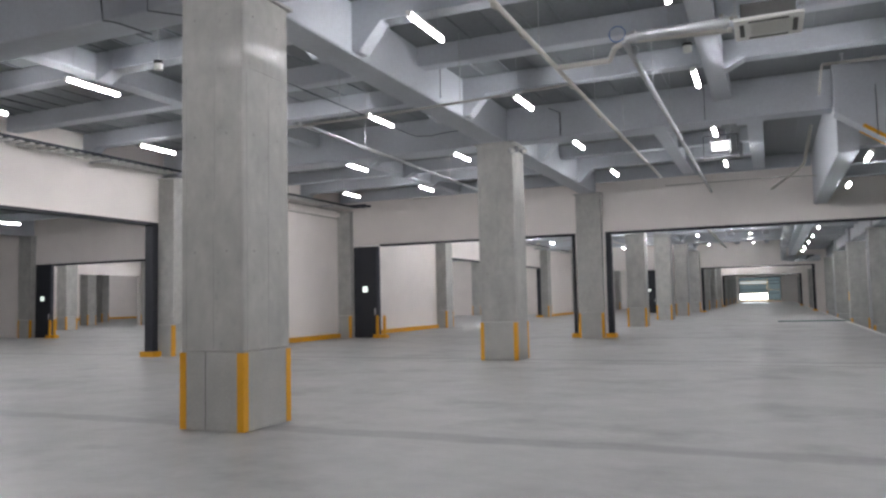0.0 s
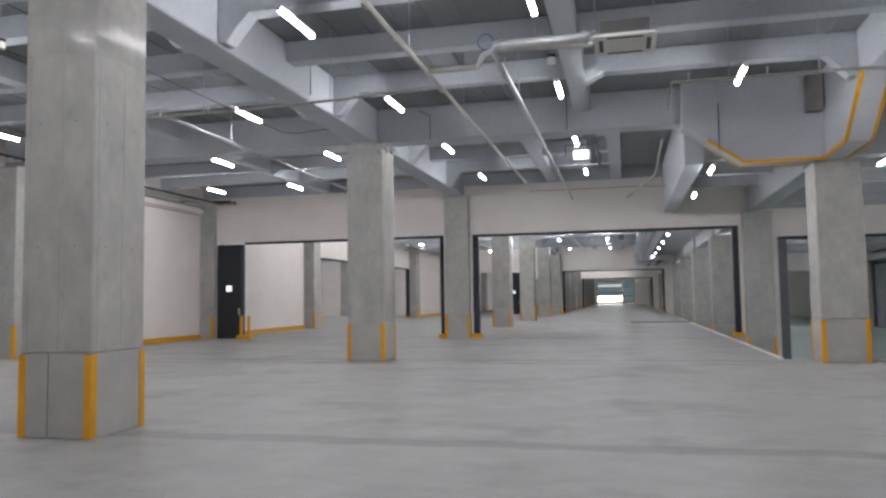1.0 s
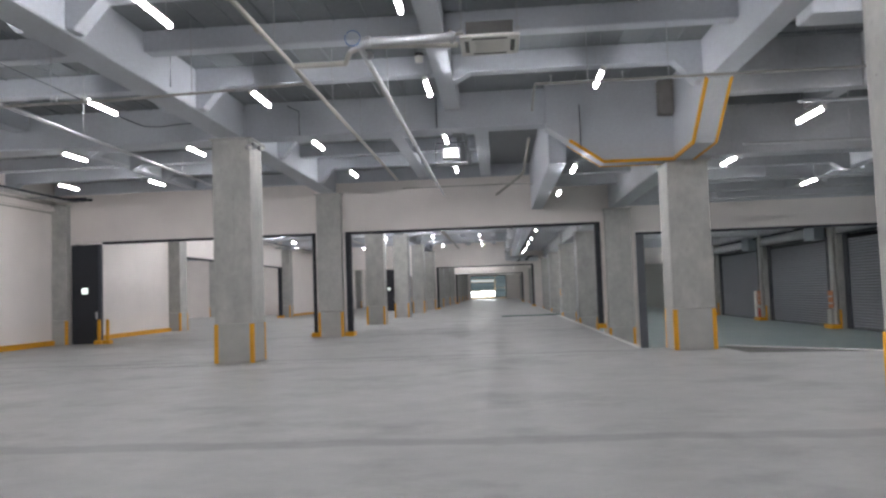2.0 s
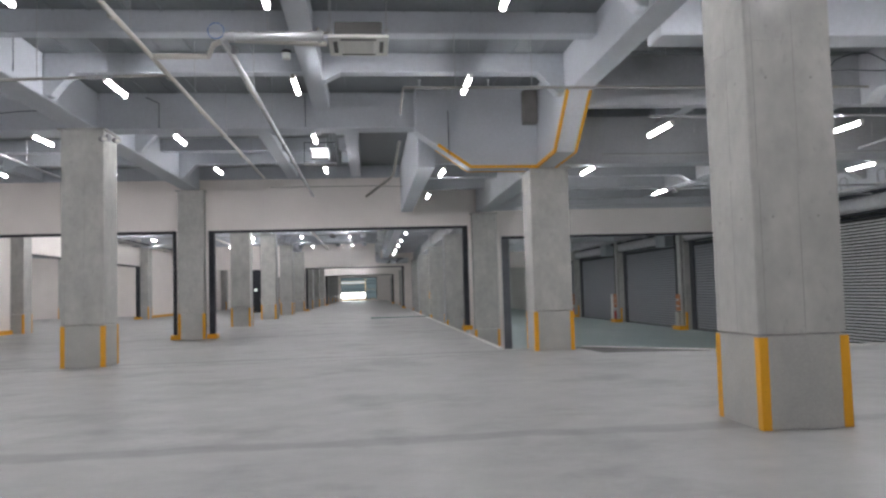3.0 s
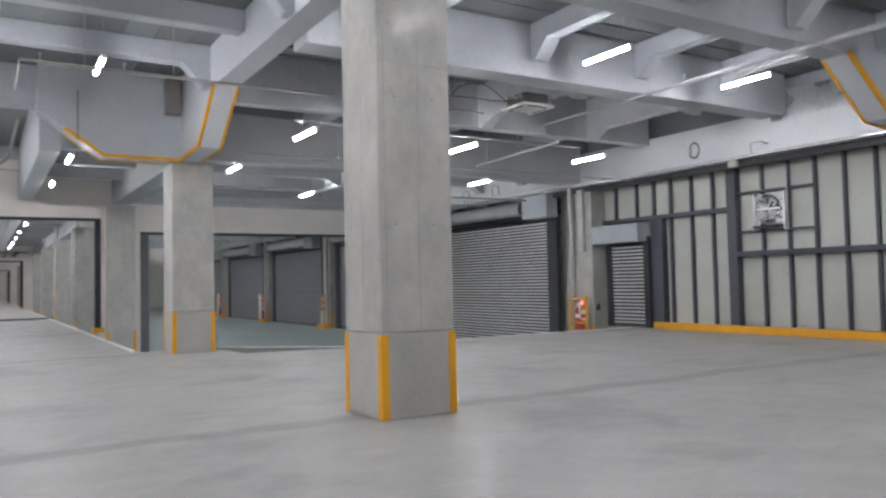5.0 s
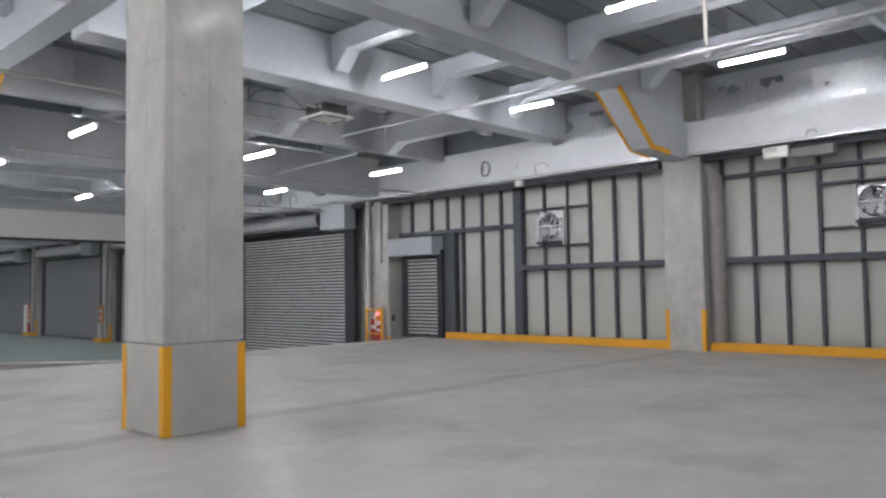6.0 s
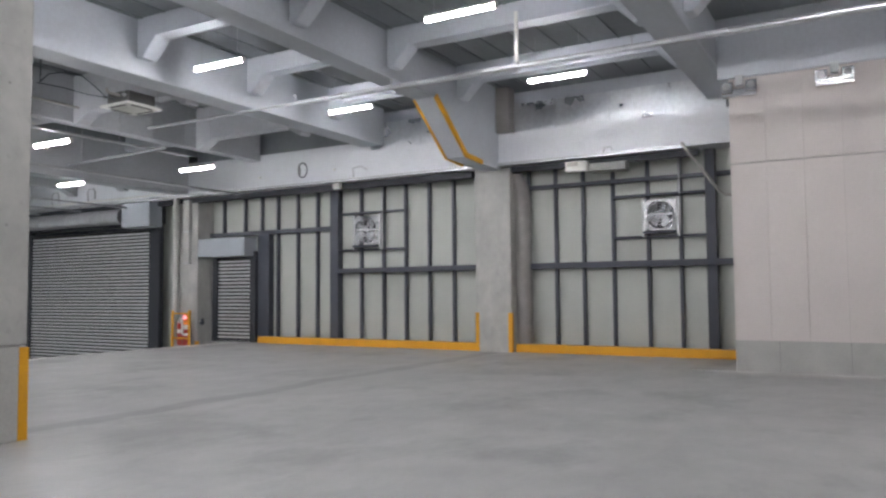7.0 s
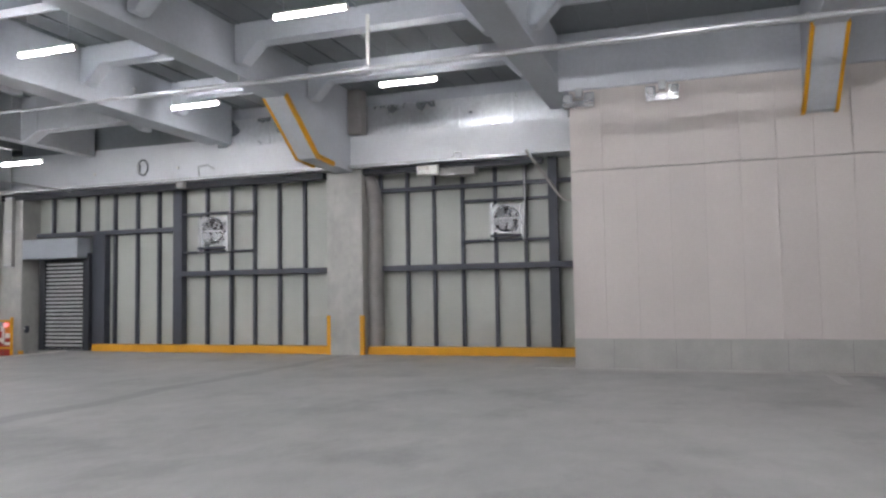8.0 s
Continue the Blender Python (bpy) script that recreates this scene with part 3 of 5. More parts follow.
# white room in the corner: panels on a concrete upstand
bm = box(bmesh.new(), 14.97, 17.9, -15.9, 2.18, 0, 0.58)
tagged(part("wall_upstand", bm, PLINTH), "smooth grey concrete upstand below the cream panels", "wall", kind="structure")
for y in (1.44, 0.31, -0.64, -1.59, -2.62, -3.6):
    tagged(part("joint", box(bmesh.new(), 14.965, 14.975, y - 0.004, y + 0.004, 0.01, 0.575), PLUG, bpy.data.objects["wall_upstand"]))
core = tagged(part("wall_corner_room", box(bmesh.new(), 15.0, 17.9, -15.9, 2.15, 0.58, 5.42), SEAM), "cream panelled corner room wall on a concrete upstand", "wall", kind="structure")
me_low = mesh_of("panel", box(bmesh.new(), 0, 0.04, 0, 0.6145, 0, 3.222), DIMPANEL)
me_high = mesh_of("panel", box(bmesh.new(), 0, 0.04, 0, 0.6145, 0, 1.572), DIMPANEL)
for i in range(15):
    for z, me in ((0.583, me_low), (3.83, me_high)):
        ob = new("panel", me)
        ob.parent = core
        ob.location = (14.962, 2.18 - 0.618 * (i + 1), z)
beam("y", 15.2, -15.8, 2.37, 5.42, 0.55)

# ---- shutters ----


def roller_shutter(y0, y1, z0, z1, mat, pitch, label, x=17.72, guide=0.11, fill=0.54):
    ob = thing("roller_shutter", label, "shutter")
    n = int((z1 - z0) / pitch)
    part("backing", box(bmesh.new(), x + 0.04, x + 0.07, y0, y1, z0, z1), BLACK, ob, "dark gaps between the slats")
    outline = [(0.039, 0.0), (0.0, 0.02 * pitch), (-0.03, 0.16 * pitch), (-0.042, 0.36 * pitch), (-0.032, fill * 0.8 * pitch), (0.0, fill * 0.97 * pitch), (0.039, fill * pitch)]
    me = mesh_of("slat", prism(bmesh.new(), outline, lambda u, v, k: (x + u, y0 + (y1 - y0) * k, v)), mat)
    for i in range(n):
        slat = new("slat", me)
        slat.parent = ob
        slat.location = (0, 0, z0 + i * pitch)
    for y in (y0, y1):
        part("guide_rail", soft_box(bmesh.new(), x - 0.09, x + 0.1, y - guide, y + guide, z0, z1 + 0.15, 0.01, 1), DARK, ob)
    part("bottom_bar", soft_box(bmesh.new(), x - 0.04, x + 0.04, y0, y1, z0, z0 + 0.09, 0.01, 1), DARK, ob)
    part("head_bar", soft_box(bmesh.new(), x - 0.10, x + 0.1, y0, y1, z1 - 0.02, z1 + 0.09, 0.01, 1), DARK, ob)
    return ob


roller_shutter(20.95, 28.1, LOW, 3.72, SHUTTER, 0.116, "wide closed steel roller shutter in the outer wall", x=17.6, guide=0.26)
small = roller_shutter(16.62, 18.25, 0.0, 2.66, SHUTTER, 0.113, "narrow closed steel roller shutter under a grey hood", fill=0.52)
bm = soft_box(bmesh.new(), 17.25, 17.75, 16.57, 18.6, 2.66, 3.23, 0.012, 1)
part("hood", bm, BOXSTEEL, small, "light grey sheet steel hood")
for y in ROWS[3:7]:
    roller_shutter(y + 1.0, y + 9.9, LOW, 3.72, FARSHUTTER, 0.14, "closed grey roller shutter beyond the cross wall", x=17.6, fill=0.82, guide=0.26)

# ---- lamps ----


def tube_lamp(at, hang, group="ceiling tube lamps", turn=0):
    """A suspended lamp: narrow housing, curved diffuser round its lower side, end caps and two hangers."""
    ob = thing("tube_lamp", "lit white LED batten lamp hung below the deck", "lamp", group, at=at, turn=turn)
    part("housing", soft_box(bmesh.new(), -0.048, 0.048, -0.61, 0.61, 0.012, 0.05, 0.01, 2), WHITE, ob)
    outline = [(-0.033, 0.014)] + [(0.033 * math.cos(a), -0.016 + 0.03 * math.sin(a)) for a in [math.radians(180 + 22.5 * k) for k in range(9)]] + [(0.033, 0.014)]
    part("diffuser", prism(bmesh.new(), outline, lambda u, v, k: (u, -0.59 + 1.18 * k, v)), TUBE, ob, "glowing curved diffuser")
    for y in (-0.598, 0.598):
        part("end_cap", soft_box(bmesh.new(), -0.044, 0.044, y - 0.008, y + 0.008, -0.05, 0.014, 0.006, 2), WHITE, ob)
    for y in (-0.45, 0.45):
        part("hanger", tube(bmesh.new(), [(0, y, 0.05), (0, y, hang)], 0.0035, 5), GALV, ob)
    return ob


lamp = tube_lamp((-14.85, 10.3, 5.7), DECKZ - 5.7)
for x in (-14.85, -11.7, -8.25, -4.85, -1.38, 2.03):
    for y in (-10.1, -5.0, 0.1, 5.2, 10.3, 15.2, 20.15, 25.2):
        if not (x < -9 and 0 < y < 6) and not (x > 0 and y > 18) and (x, y) != (-14.85, 10.3):
            copy_thing(lamp, pose(x, 15.05 if y == 15.2 and x > -2 else y, 5.7))
for x in (6.0, 10.05, 14.05):
    for y in (-5.0, 0.1, 5.2, 10.2):
        if not (x > 14 and y < 1) and not (x > 9 and y < -1):
            copy_thing(lamp, pose(x, y, 5.7))
drop_lamp = tube_lamp((5.92, 14.8, 4.7), DECKZ - 4.7)
low_lamp = tube_lamp((5.92, 19.9, 4.7), LOWDECK - 4.7)
for x in (1.97, 5.92, 9.85, 13.75):
    for y in (14.8, 19.9, 24.8):
        if (x, y) not in ((5.92, 14.8), (5.92, 19.9)) and not (x < 2 and y < 15):
            copy_thing(drop_lamp if y < 15 else low_lamp, pose(x, y, 4.7))
fill_lamp = tube_lamp((-56, 44, 6.35), DECKZ - 6.35)
for x in (-15.1, -11.7, -8.3, -4.8, -1.4):
    for y in (36.2, 40.2, 44.0, 47.6, 50.8, 55, 60.4, 65.4, 71.2, 79, 84.5, 90, 95.5, 100, 106, 112, 129, 140, 151):
        if y < 75 or x in (-1.4, -4.8, -11.7):
            # Unseen rows added high between the beams to brighten the far aisle.
            tucked = y in (50.8, 60.4, 71.2)
            copy_thing(fill_lamp if tucked else lamp, pose(x, y, 6.35 if tucked else 5.7))
for y in (35, 40.2, 46, 51.2, 57, 62, 79, 84, 90, 101, 112, 123, 134, 145, 155):
    copy_thing(low_lamp, pose(1.97, y, 4.7))
lane_lamp = tube_lamp((5.92, 33.5, 5.5), LOWDECK - 5.5)
for x in (5.92, 9.85, 13.75):
    # Rows 66.5 and 71.5 are unseen, added behind the beams to light the far header.
    for y in (33.5, 38.5, 44.5, 49.5, 55.5, 60.5, 66.5, 71.5):
        if (x, y) != (5.92, 33.5):
            copy_thing(lane_lamp, pose(x, y, 5.5))
for i in (1, 2, 3):
    for dx in (-15, -11.77, -8.36):
        for y in (-5.0, 0.1, 5.2, 10.3, 15.4, 20.5, 27.0, 33.2, 38.3, 43.4, 48.5, 53.6, 64, 69):
            if i == 1 or y > 30 or (i == 2 and y < 21):
                copy_thing(lamp, pose(dx - 11.3 * i, y, 5.7))
copy_thing(lamp, pose(-33.35, 24.8, 5.7))
# Unseen lamps added behind the header to light the side room's end wall.
for x, ys in ((-56, (50, 56, 62)), (-62, (48, 56, 64)), (-68, (50, 56)), (-77, (64, 70, 76, 82, 88)), (-81, (60, 66, 71, 76, 81, 86, 92, 97))):
    for y in ys:
        copy_thing(fill_lamp, pose(x, y, 6.35))

# ---- far end: a wall with a tall window, the lower band open to daylight ----
wall("wall_end", "x", END_Y, 0.3, -109, 40, LOW, DECKZ, "far cream end wall round a tall window", [(-6.05, 1.4, 0.12, 4.85)])
window = thing("window_1", "tall teal window with a bright lower band", "window", kind="structure")
for x0, x1, z0, z1, mat in ((-5.95, -1.1, 0.6, 1.6, DAY), (-5.95, -1.1, 1.8, 3.45, DAYTEAL), (-5.95, -1.1, 3.6, 4.05, DAYPALE), (-5.95, -1.1, 4.2, 4.75, DAYTEAL),
                            (-0.9, 1.3, 0.3, 2.3, DAYTEAL), (-0.9, 1.3, 2.45, 4.75, DAYTEAL)):
    part("pane", box(bmesh.new(), x0, x1, END_Y + 0.1, END_Y + 0.13, z0, z1), mat, window)
for x in (-6.0, -1.0, 1.35):
    part("mullion", box(bmesh.new(), x - 0.06, x + 0.06, END_Y + 0.02, END_Y + 0.09, 0.12, 4.85), FRAME, window)
for z in (0.2, 0.5, 1.7, 2.38, 3.52, 4.12, 4.8):
    part("transom", box(bmesh.new(), -5.95, 1.3, END_Y + 0.03, END_Y + 0.08, z - 0.06, z + 0.06), FRAME, window)

# ---- dock edge ----
bm = bmesh.new()
box(bm, EDGEX - 0.09, EDGEX + 0.004, 19.8, END_Y - 1, -0.12, 0.03)
tagged(part("edge_trim", bm, LINE), "pale steel nosing along the dock edge", "trim", kind="structure")
bm = bmesh.new()
box(bm, 8.05, 17.4, EDGEY - 0.07, EDGEY + 0.004, -0.12, 0.035)
tagged(part("edge_trim", bm, LINE), "pale steel nosing at the end of the dock", "trim", kind="structure")
bm = bmesh.new()
prism(bm, [(5.5, 19.5), (8.02, 17.12), (8.02, 17.04), (5.4, 17.55), (5.25, 19.4)], lambda u, v, k: (u, v, 0.004 + 0.003 * k))
tagged(part("ramp_plate", bm, JOINT), "dark grey plate at the corner of the dock", "trim", kind="structure")
bm = bmesh.new()
prism(bm, [(5.44, 19.5), (5.5, 19.55), (8.08, 17.13), (8.02, 17.05)], lambda u, v, k: (u, v, -0.08 + 0.112 * k))
tagged(part("edge_trim", bm, LINE), "pale steel nosing across the dock corner", "trim", kind="structure")
bm = bmesh.new()
soft_box(bm, 0.0, 3.62, 46.5, 47.4, 0.0, 0.055, 0.02, 1)
tagged(part("floor_strip", bm, GREEN), "low dark green strip laid across the aisle", "floor strip", kind="structure")
PALEJOINT = material("pale_floor_screed", (0.47, 0.475, 0.46), 0.6, vary=0.12, scale=3, grain=20, bump=0.05)
tagged(part("floor_joint", soft_box(bmesh.new(), 14.87, 14.968, -2.1, 2.95, 0.0, 0.022, 0.008, 1), PALEJOINT), "pale screed fillet along the foot of the upstand", "floor", kind="structure")
tagged(part("floor_joint", box(bmesh.new(), 13.3, 14.96, -2.3, -2.12, 0.0, 0.006), PALEJOINT), "pale screed strip across the floor", "floor", kind="structure")
for y, x1 in ((18.2, 3.0),):
    bm = box(bmesh.new(), -18.0, x1, y - 0.012, y + 0.012, 0.001, 0.004)
    tagged(part("floor_joint", bm, PLUG), "thin dark pour joint across the floor", "floor", kind="structure")
bm = bmesh.new()
prism(bm, [(14.55, -15.8), (14.97, -15.8), (14.97, 2.18), (17.4, 2.18), (17.4, 2.45), (14.6, 2.45)], lambda u, v, k: (u, v, 0.002 + 0.006 * k))
tagged(part("floor_strip", bm, PLINTH), "smooth mortar strip along the concrete upstand", "floor", kind="structure")

# ---- dark sliding doors with lit signs ----


def sliding_door(x, y, label):
    ob = thing("sliding_door", label, "door", "dark sliding doors", at=(x, y, 0))
    part("leaf", soft_box(bmesh.new(), 0, 1.22, -0.06, 0.06, 0.01, 4.04, 0.012, 1), DARK, ob)
    part("edge_rail", soft_box(bmesh.new(), 1.15, 1.26, -0.08, 0.08, 0.01, 4.04, 0.01, 1), FRAME, ob)
    sign = part("sign_case", soft_box(bmesh.new(), 0.46, 0.72, -0.11, -0.055, 2.02, 2.28, 0.012, 1), WHITE, ob, "square lit exit sign")
    part("sign_face", box(bmesh.new(), 0.48, 0.70, -0.116, -0.112, 2.04, 2.26), SIGNGLOW, sign)
    part("latch", soft_box(bmesh.new(), 1.02, 1.10, -0.10, -0.055, 1.0, 1.3, 0.01, 1), GALV, ob, "steel pull handle")
    return ob


def bollard(x, y, z=0.0, h=0.98):
    ob = thing("bollard", "yellow steel guard post on a square foot", "bollard", "yellow guard posts", at=(x, y, z))
    part("post", tube(bmesh.new(), [(0, 0, 0.12), (0, 0, h - 0.03)], 0.07, 14), YELLOW, ob, smooth=True)
    part("cap", disc(bmesh.new(), (0, 0, h - 0.02), 0.055, 0.05), YELLOW, ob)
    part("foot", soft_box(bmesh.new(), -0.15, 0.15, -0.15, 0.15, 0, 0.16, 0.015), YELLOW, ob)
    return ob


sliding_door(-17.42, 29.80, "tall dark sliding door with a lit exit sign")
sliding_door(-11.4, 73.6, "dark sliding door with a lit sign far down the side aisle")
sliding_door(-37.7, 29.80, "dark sliding door in the side room")
far_door = sliding_door(0, 0, "dark door with a lit sign at the end of the side room")
far_door.matrix_basis = pose(-85.55, 76.0, 0, 0, 0, 90)
for x, y in ((-16.2, 29.62), (-15.88, 29.68), (-36.4, 29.62), (-36.1, 29.68)):
    bollard(x, y)

# ---- pipes and ducts under the ceiling ----


def pipe_run(name, points, r, mat, label, category="pipe", hangers=(), top=DECKZ, sides=10, collars=()):
    """A pipe through points, with hanger rods up to the deck and collars along it."""
    ob = thing(name, label, category)
    part("pipe", tube(bmesh.new(), points, r, sides), mat, ob, smooth=True)
    for p in hangers:
        part("hanger", tube(bmesh.new(), [p, (p[0], p[1], top)], 0.008, 6), GALV, ob)
    for p, axis in collars:
        part("collar", disc(bmesh.new(), p, r * 1.35, 0.07, axis, 12), mat, ob, smooth=True)
    return ob


def sprinkler(pipe, x, y, z):
    head = part("sprinkler_head", tube(bmesh.new(), [(x, y, z + 0.03), (x, y, z + 0.13)], 0.012, 8), GALV, pipe, "small upright sprinkler head")
    part("plate", disc(bmesh.new(), (x, y, z + 0.135), 0.035, 0.006, "z", 12), GALV, head)


cross = pipe_run("sprinkler_pipe", [(-10.9, 13.0, 5.2), (-7.0, 13.0, 5.2), (-3.3, 13.0, 5.31)], 0.025, PIPEGREY, "thin dull grey sprinkler pipe across the bays",
                 hangers=[(x, 13.0, 5.2) for x in (-10.2, -8, -5.4)], collars=[((x, 13.0, 5.205), "x") for x in (-10, -8.6, -7.4)])
for x in (-9.5, -7.9):
    sprinkler(cross, x, 13.0, 5.2)
part("joint_sleeve", tube(bmesh.new(), [(-4.6, 13.0, 5.272), (-4.2, 13.0, 5.284)], 0.036, 10), GALV, cross, smooth=True)
truck_pipe = pipe_run("sprinkler_pipe", [(0.66, 13.43, 5.2), (7.2, 13.45, 5.2), (9.5, 13.45, 5.2)], 0.025, PIPEGREY, "thin dull grey sprinkler pipe beside the drop girder",
                      hangers=[(x, 13.43, 5.2) for x in (1.6, 3.0)], collars=[((x, 13.43, 5.2), "x") for x in (1.4, 3.1)])
for x in (0.95, 2.2, 6.2):
    sprinkler(truck_pipe, x, 13.43, 5.2)
pipe_run("sprinkler_drop", [(0.66, 13.43, 5.19), (0.64, 13.43, 5.05), (0.6, 13.43, 4.72)], 0.018, PIPEGREY, "short dull grey drop pipe with a sprinkler end")
steel = pipe_run("steel_pipe", [(11.78, 9.6, 5.3), (11.84, -15.8, 5.3)], 0.05, GALV, "long galvanised pipe under the outer bay ceiling",
                 collars=[((11.79, y, 5.3), "y") for y in (8.75, 1.7, -1.7, -5)], sides=14)
part("narrow_pipe", tube(bmesh.new(), [(11.76, 14.2, 5.29), (11.78, 9.7, 5.3)], 0.03, 12), GALV, steel, smooth=True)
part("reducer", tube(bmesh.new(), [(11.78, 9.85, 5.3), (11.78, 9.5, 5.3)], 0.045, 12), GALV, steel, smooth=True)
part("hanger", tube(bmesh.new(), [(11.77, 12.9, 5.3), (11.77, 12.9, DECKZ)], 0.008, 6), GALV, steel)
hang = thing("pipe_hanger", "white square pipe hanger post with a clamp", "bracket")
part("post", soft_box(bmesh.new(), 11.77, 11.825, 5.03, 5.085, 5.3, 6.25, 0.006, 1), WHITE, hang)
part("clamp", tube(bmesh.new(), [(11.8, 5.01, 5.3), (11.8, 5.1, 5.3)], 0.082, 14), GALV, hang, smooth=True)
part("bolt", disc(bmesh.new(), (11.8, 5.055, 5.2), 0.022, 0.05, "z", 8), GALV, hang)
for y in (9.9, 7.6, 3.1, -3.1):
    sprinkler(steel, 11.8, y, 5.33)
pipe_run("wrapped_pipe", [(-3.26, -6, 5.3), (-3.28, 9.7, 5.3), (-3.27, 24.4, 5.3)], 0.038, PIPEPAINT, "long cream wrapped pipe along the bay",
         hangers=[(-3.3, y, 5.33) for y in (7.5, 11, 15, 18.2, 22)], collars=[((-3.3, y, 5.3), "y") for y in (9.0, 10.2, 13.1, 15.5, 17.8, 20.4)])
pipe_run("branch_pipe", [(-3.26, 11.95, 5.3), (-2.42, 11.95, 5.3), (-2.30, 11.75, 5.42), (-2.1, 11.75, 5.5), (-0.6, 11.95, 5.5)], 0.045, PIPEPAINT, "cream branch pipe to the air unit")
pipe_run("silver_pipe", [(-2.11, 11.45, 5.42), (-2.14, 29.93, 5.42)], 0.05, GALV, "long bright steel pipe running to the cross wall",
         hangers=[(-2.1, y, 5.45) for y in (14.5, 17.2, 22.5)], collars=[((-2.04, 12.0, 5.42), "y"), ((-2.1, 19.5, 5.42), "y"), ((-2.15, 25.5, 5.42), "y")], sides=14)
pipe_run("silver_pipe", [(-2.08, 11.45, 5.45), (-0.62, 11.5, 5.47)], 0.072, GALV, "thick bright steel pipe beside the air unit",
         hangers=[(-1.45, 11.47, 5.5)], collars=[((-0.68, 11.5, 5.47), "x"), ((-1.96, 11.45, 5.45), "x")], sides=16)
loop = thing("cable_loop", "blue cable looped over a pipe joint", "cable")
BLUE = material("blue_cable", (0.05, 0.16, 0.42), 0.5, vary=0.05, scale=5, grain=30, bump=0.0)
part("cable", tube(bmesh.new(), [(-2.2 + 0.12 * math.cos(a), 11.42, 5.52 + 0.12 * math.sin(a)) for a in [k * math.tau / 16 for k in range(17)]], 0.008, 6), BLUE, loop, smooth=True)
pipe_run("silver_pipe", [(-8.88, 12.9, 5.22), (-9.05, 24.2, 5.22)], 0.036, GALV, "thin bright steel pipe beside the column line", hangers=[(-8.92, 15.7, 5.25), (-9.0, 21, 5.25)], collars=[((-8.96, 18.6, 5.22), "y")])
pipe_run("cross_pipe", [(-3.5, 27.6, 5.45), (0.2, 27.6, 5.45), (1.35, 27.6, 5.4), (1.4, 27.2, 4.75)], 0.018, PIPEPAINT, "thin cream pipe before the cross wall")
pipe_run("drop_pipe", [(1.07, 25.0, 6.56), (0.92, 27.0, 5.76), (0.8, 27.3, 5.66), (-0.06, 29.93, 5.37)], 0.05, PIPEPAINT, "cream drop pipe bending towards the cross wall")
for y, z, x0, x1 in ((16.5, 4.5, 5.2, 16.9), (14.5, 4.9, 5.6, 13.2), (21.6, 4.4, 5.2, 16.9), (24.0, 4.42, 5.2, 16.9), (26.4, 4.45, 5.2, 16.9)):
    pipe_run("lane_pipe", [(x0, y, z), (x1, y, z)], 0.03, GALV, "thin steel sprinkler pipe over the truck lane", hangers=[(x0 + 2.2, y, z), (x0 + 6.5, y, z)], top=LOWDECK if y > 19 else DECKZ)
pipe_run("shutter_conduit", [(17.0, 19.9, 4.74), (17.0, 29.8, 4.74)], 0.025, WHITE, "pale conduit over the wide shutter", "conduit", collars=[((17.0, y, 4.74), "y") for y in (22, 25, 28)])
pipe_run("lane_pipe", [(11.5, 13.3, 4.72), (11.7, 17.0, 4.68)], 0.03, GALV, "steel pipe turning over the truck lane", hangers=[(11.6, 15.0, 4.7)], top=DECKZ)
# ladder trays along the side wall
RUNGPAINT = material("pale_tray_steel", (0.74, 0.74, 0.71), 0.5, metal=0.1, vary=0.1, scale=3, grain=30, bump=0.03)
for y0, y1 in ((-15.0, 29.9), (30.3, 73.0)):
    tray = thing("cable_tray", "pale ladder cable tray with dark cables along the cream wall", "cable tray")
    for x in (-17.98, -17.42):
        part("side_rail", box(bmesh.new(), x - 0.012, x + 0.012, y0, y1, 5.84, 5.91), FRAME, tray)
    me = mesh_of("rung", box(bmesh.new(), -17.97, -17.43, -0.07, 0.07, 5.80, 5.835), RUNGPAINT)
    for i in range(int((y1 - max(y0, 5)) / 0.3)):
        rung = new("rung", me)
        rung.parent = tray
        rung.location = (0, max(y0, 5) + 0.15 + 0.3 * i, 0)
    for k in range(5):
        part("cable", tube(bmesh.new(), [(-17.9 + 0.1 * k, y0, 5.88), (-17.88 + 0.1 * k, y0 + 10, 5.87), (-17.91 + 0.1 * k, y1 - 9, 5.88), (-17.88 + 0.1 * k, y1, 5.87)], 0.04, 6), BLACK, tray)
    for i in range(int((y1 - y0) / 4)):
        y = y0 + 3 + 4 * i
        part("bracket", box(bmesh.new(), -18.19, -17.4, y - 0.03, y + 0.03, 5.75, 5.80), GALV, tray)
bm = bmesh.new()
soft_box(bm, -18.2, -18.06, 19.8, 29.8, 5.45, 5.62, 0.01, 1)
solid("wall_trunking", bm, PANEL, "cream trunking along the side wall", "trunking")

stub = thing("tray_end", "short dark cable tray end turning onto the cross wall", "cable tray")
for y in (29.35, 29.8):
    part("side_rail", box(bmesh.new(), -17.4, -16.55, y - 0.015, y + 0.015, 5.84, 5.92), FRAME, stub)
for x in (-17.2, -16.9, -16.62):
    part("rung", box(bmesh.new(), x - 0.06, x + 0.06, 29.36, 29.79, 5.81, 5.838), FRAME, stub)
for z, r in ((5.72, 0.035), (5.36, 0.03)):
    pipe_run("wall_conduit", [(-18.1, 19.9, z), (-18.1, 29.88, z)], r, PIPEPAINT, "pale conduit along the cream side wall below the tray", "conduit", collars=[((-18.1, y, z), "y") for y in (21.5, 24.5, 27.5)])

# ---- air units ----


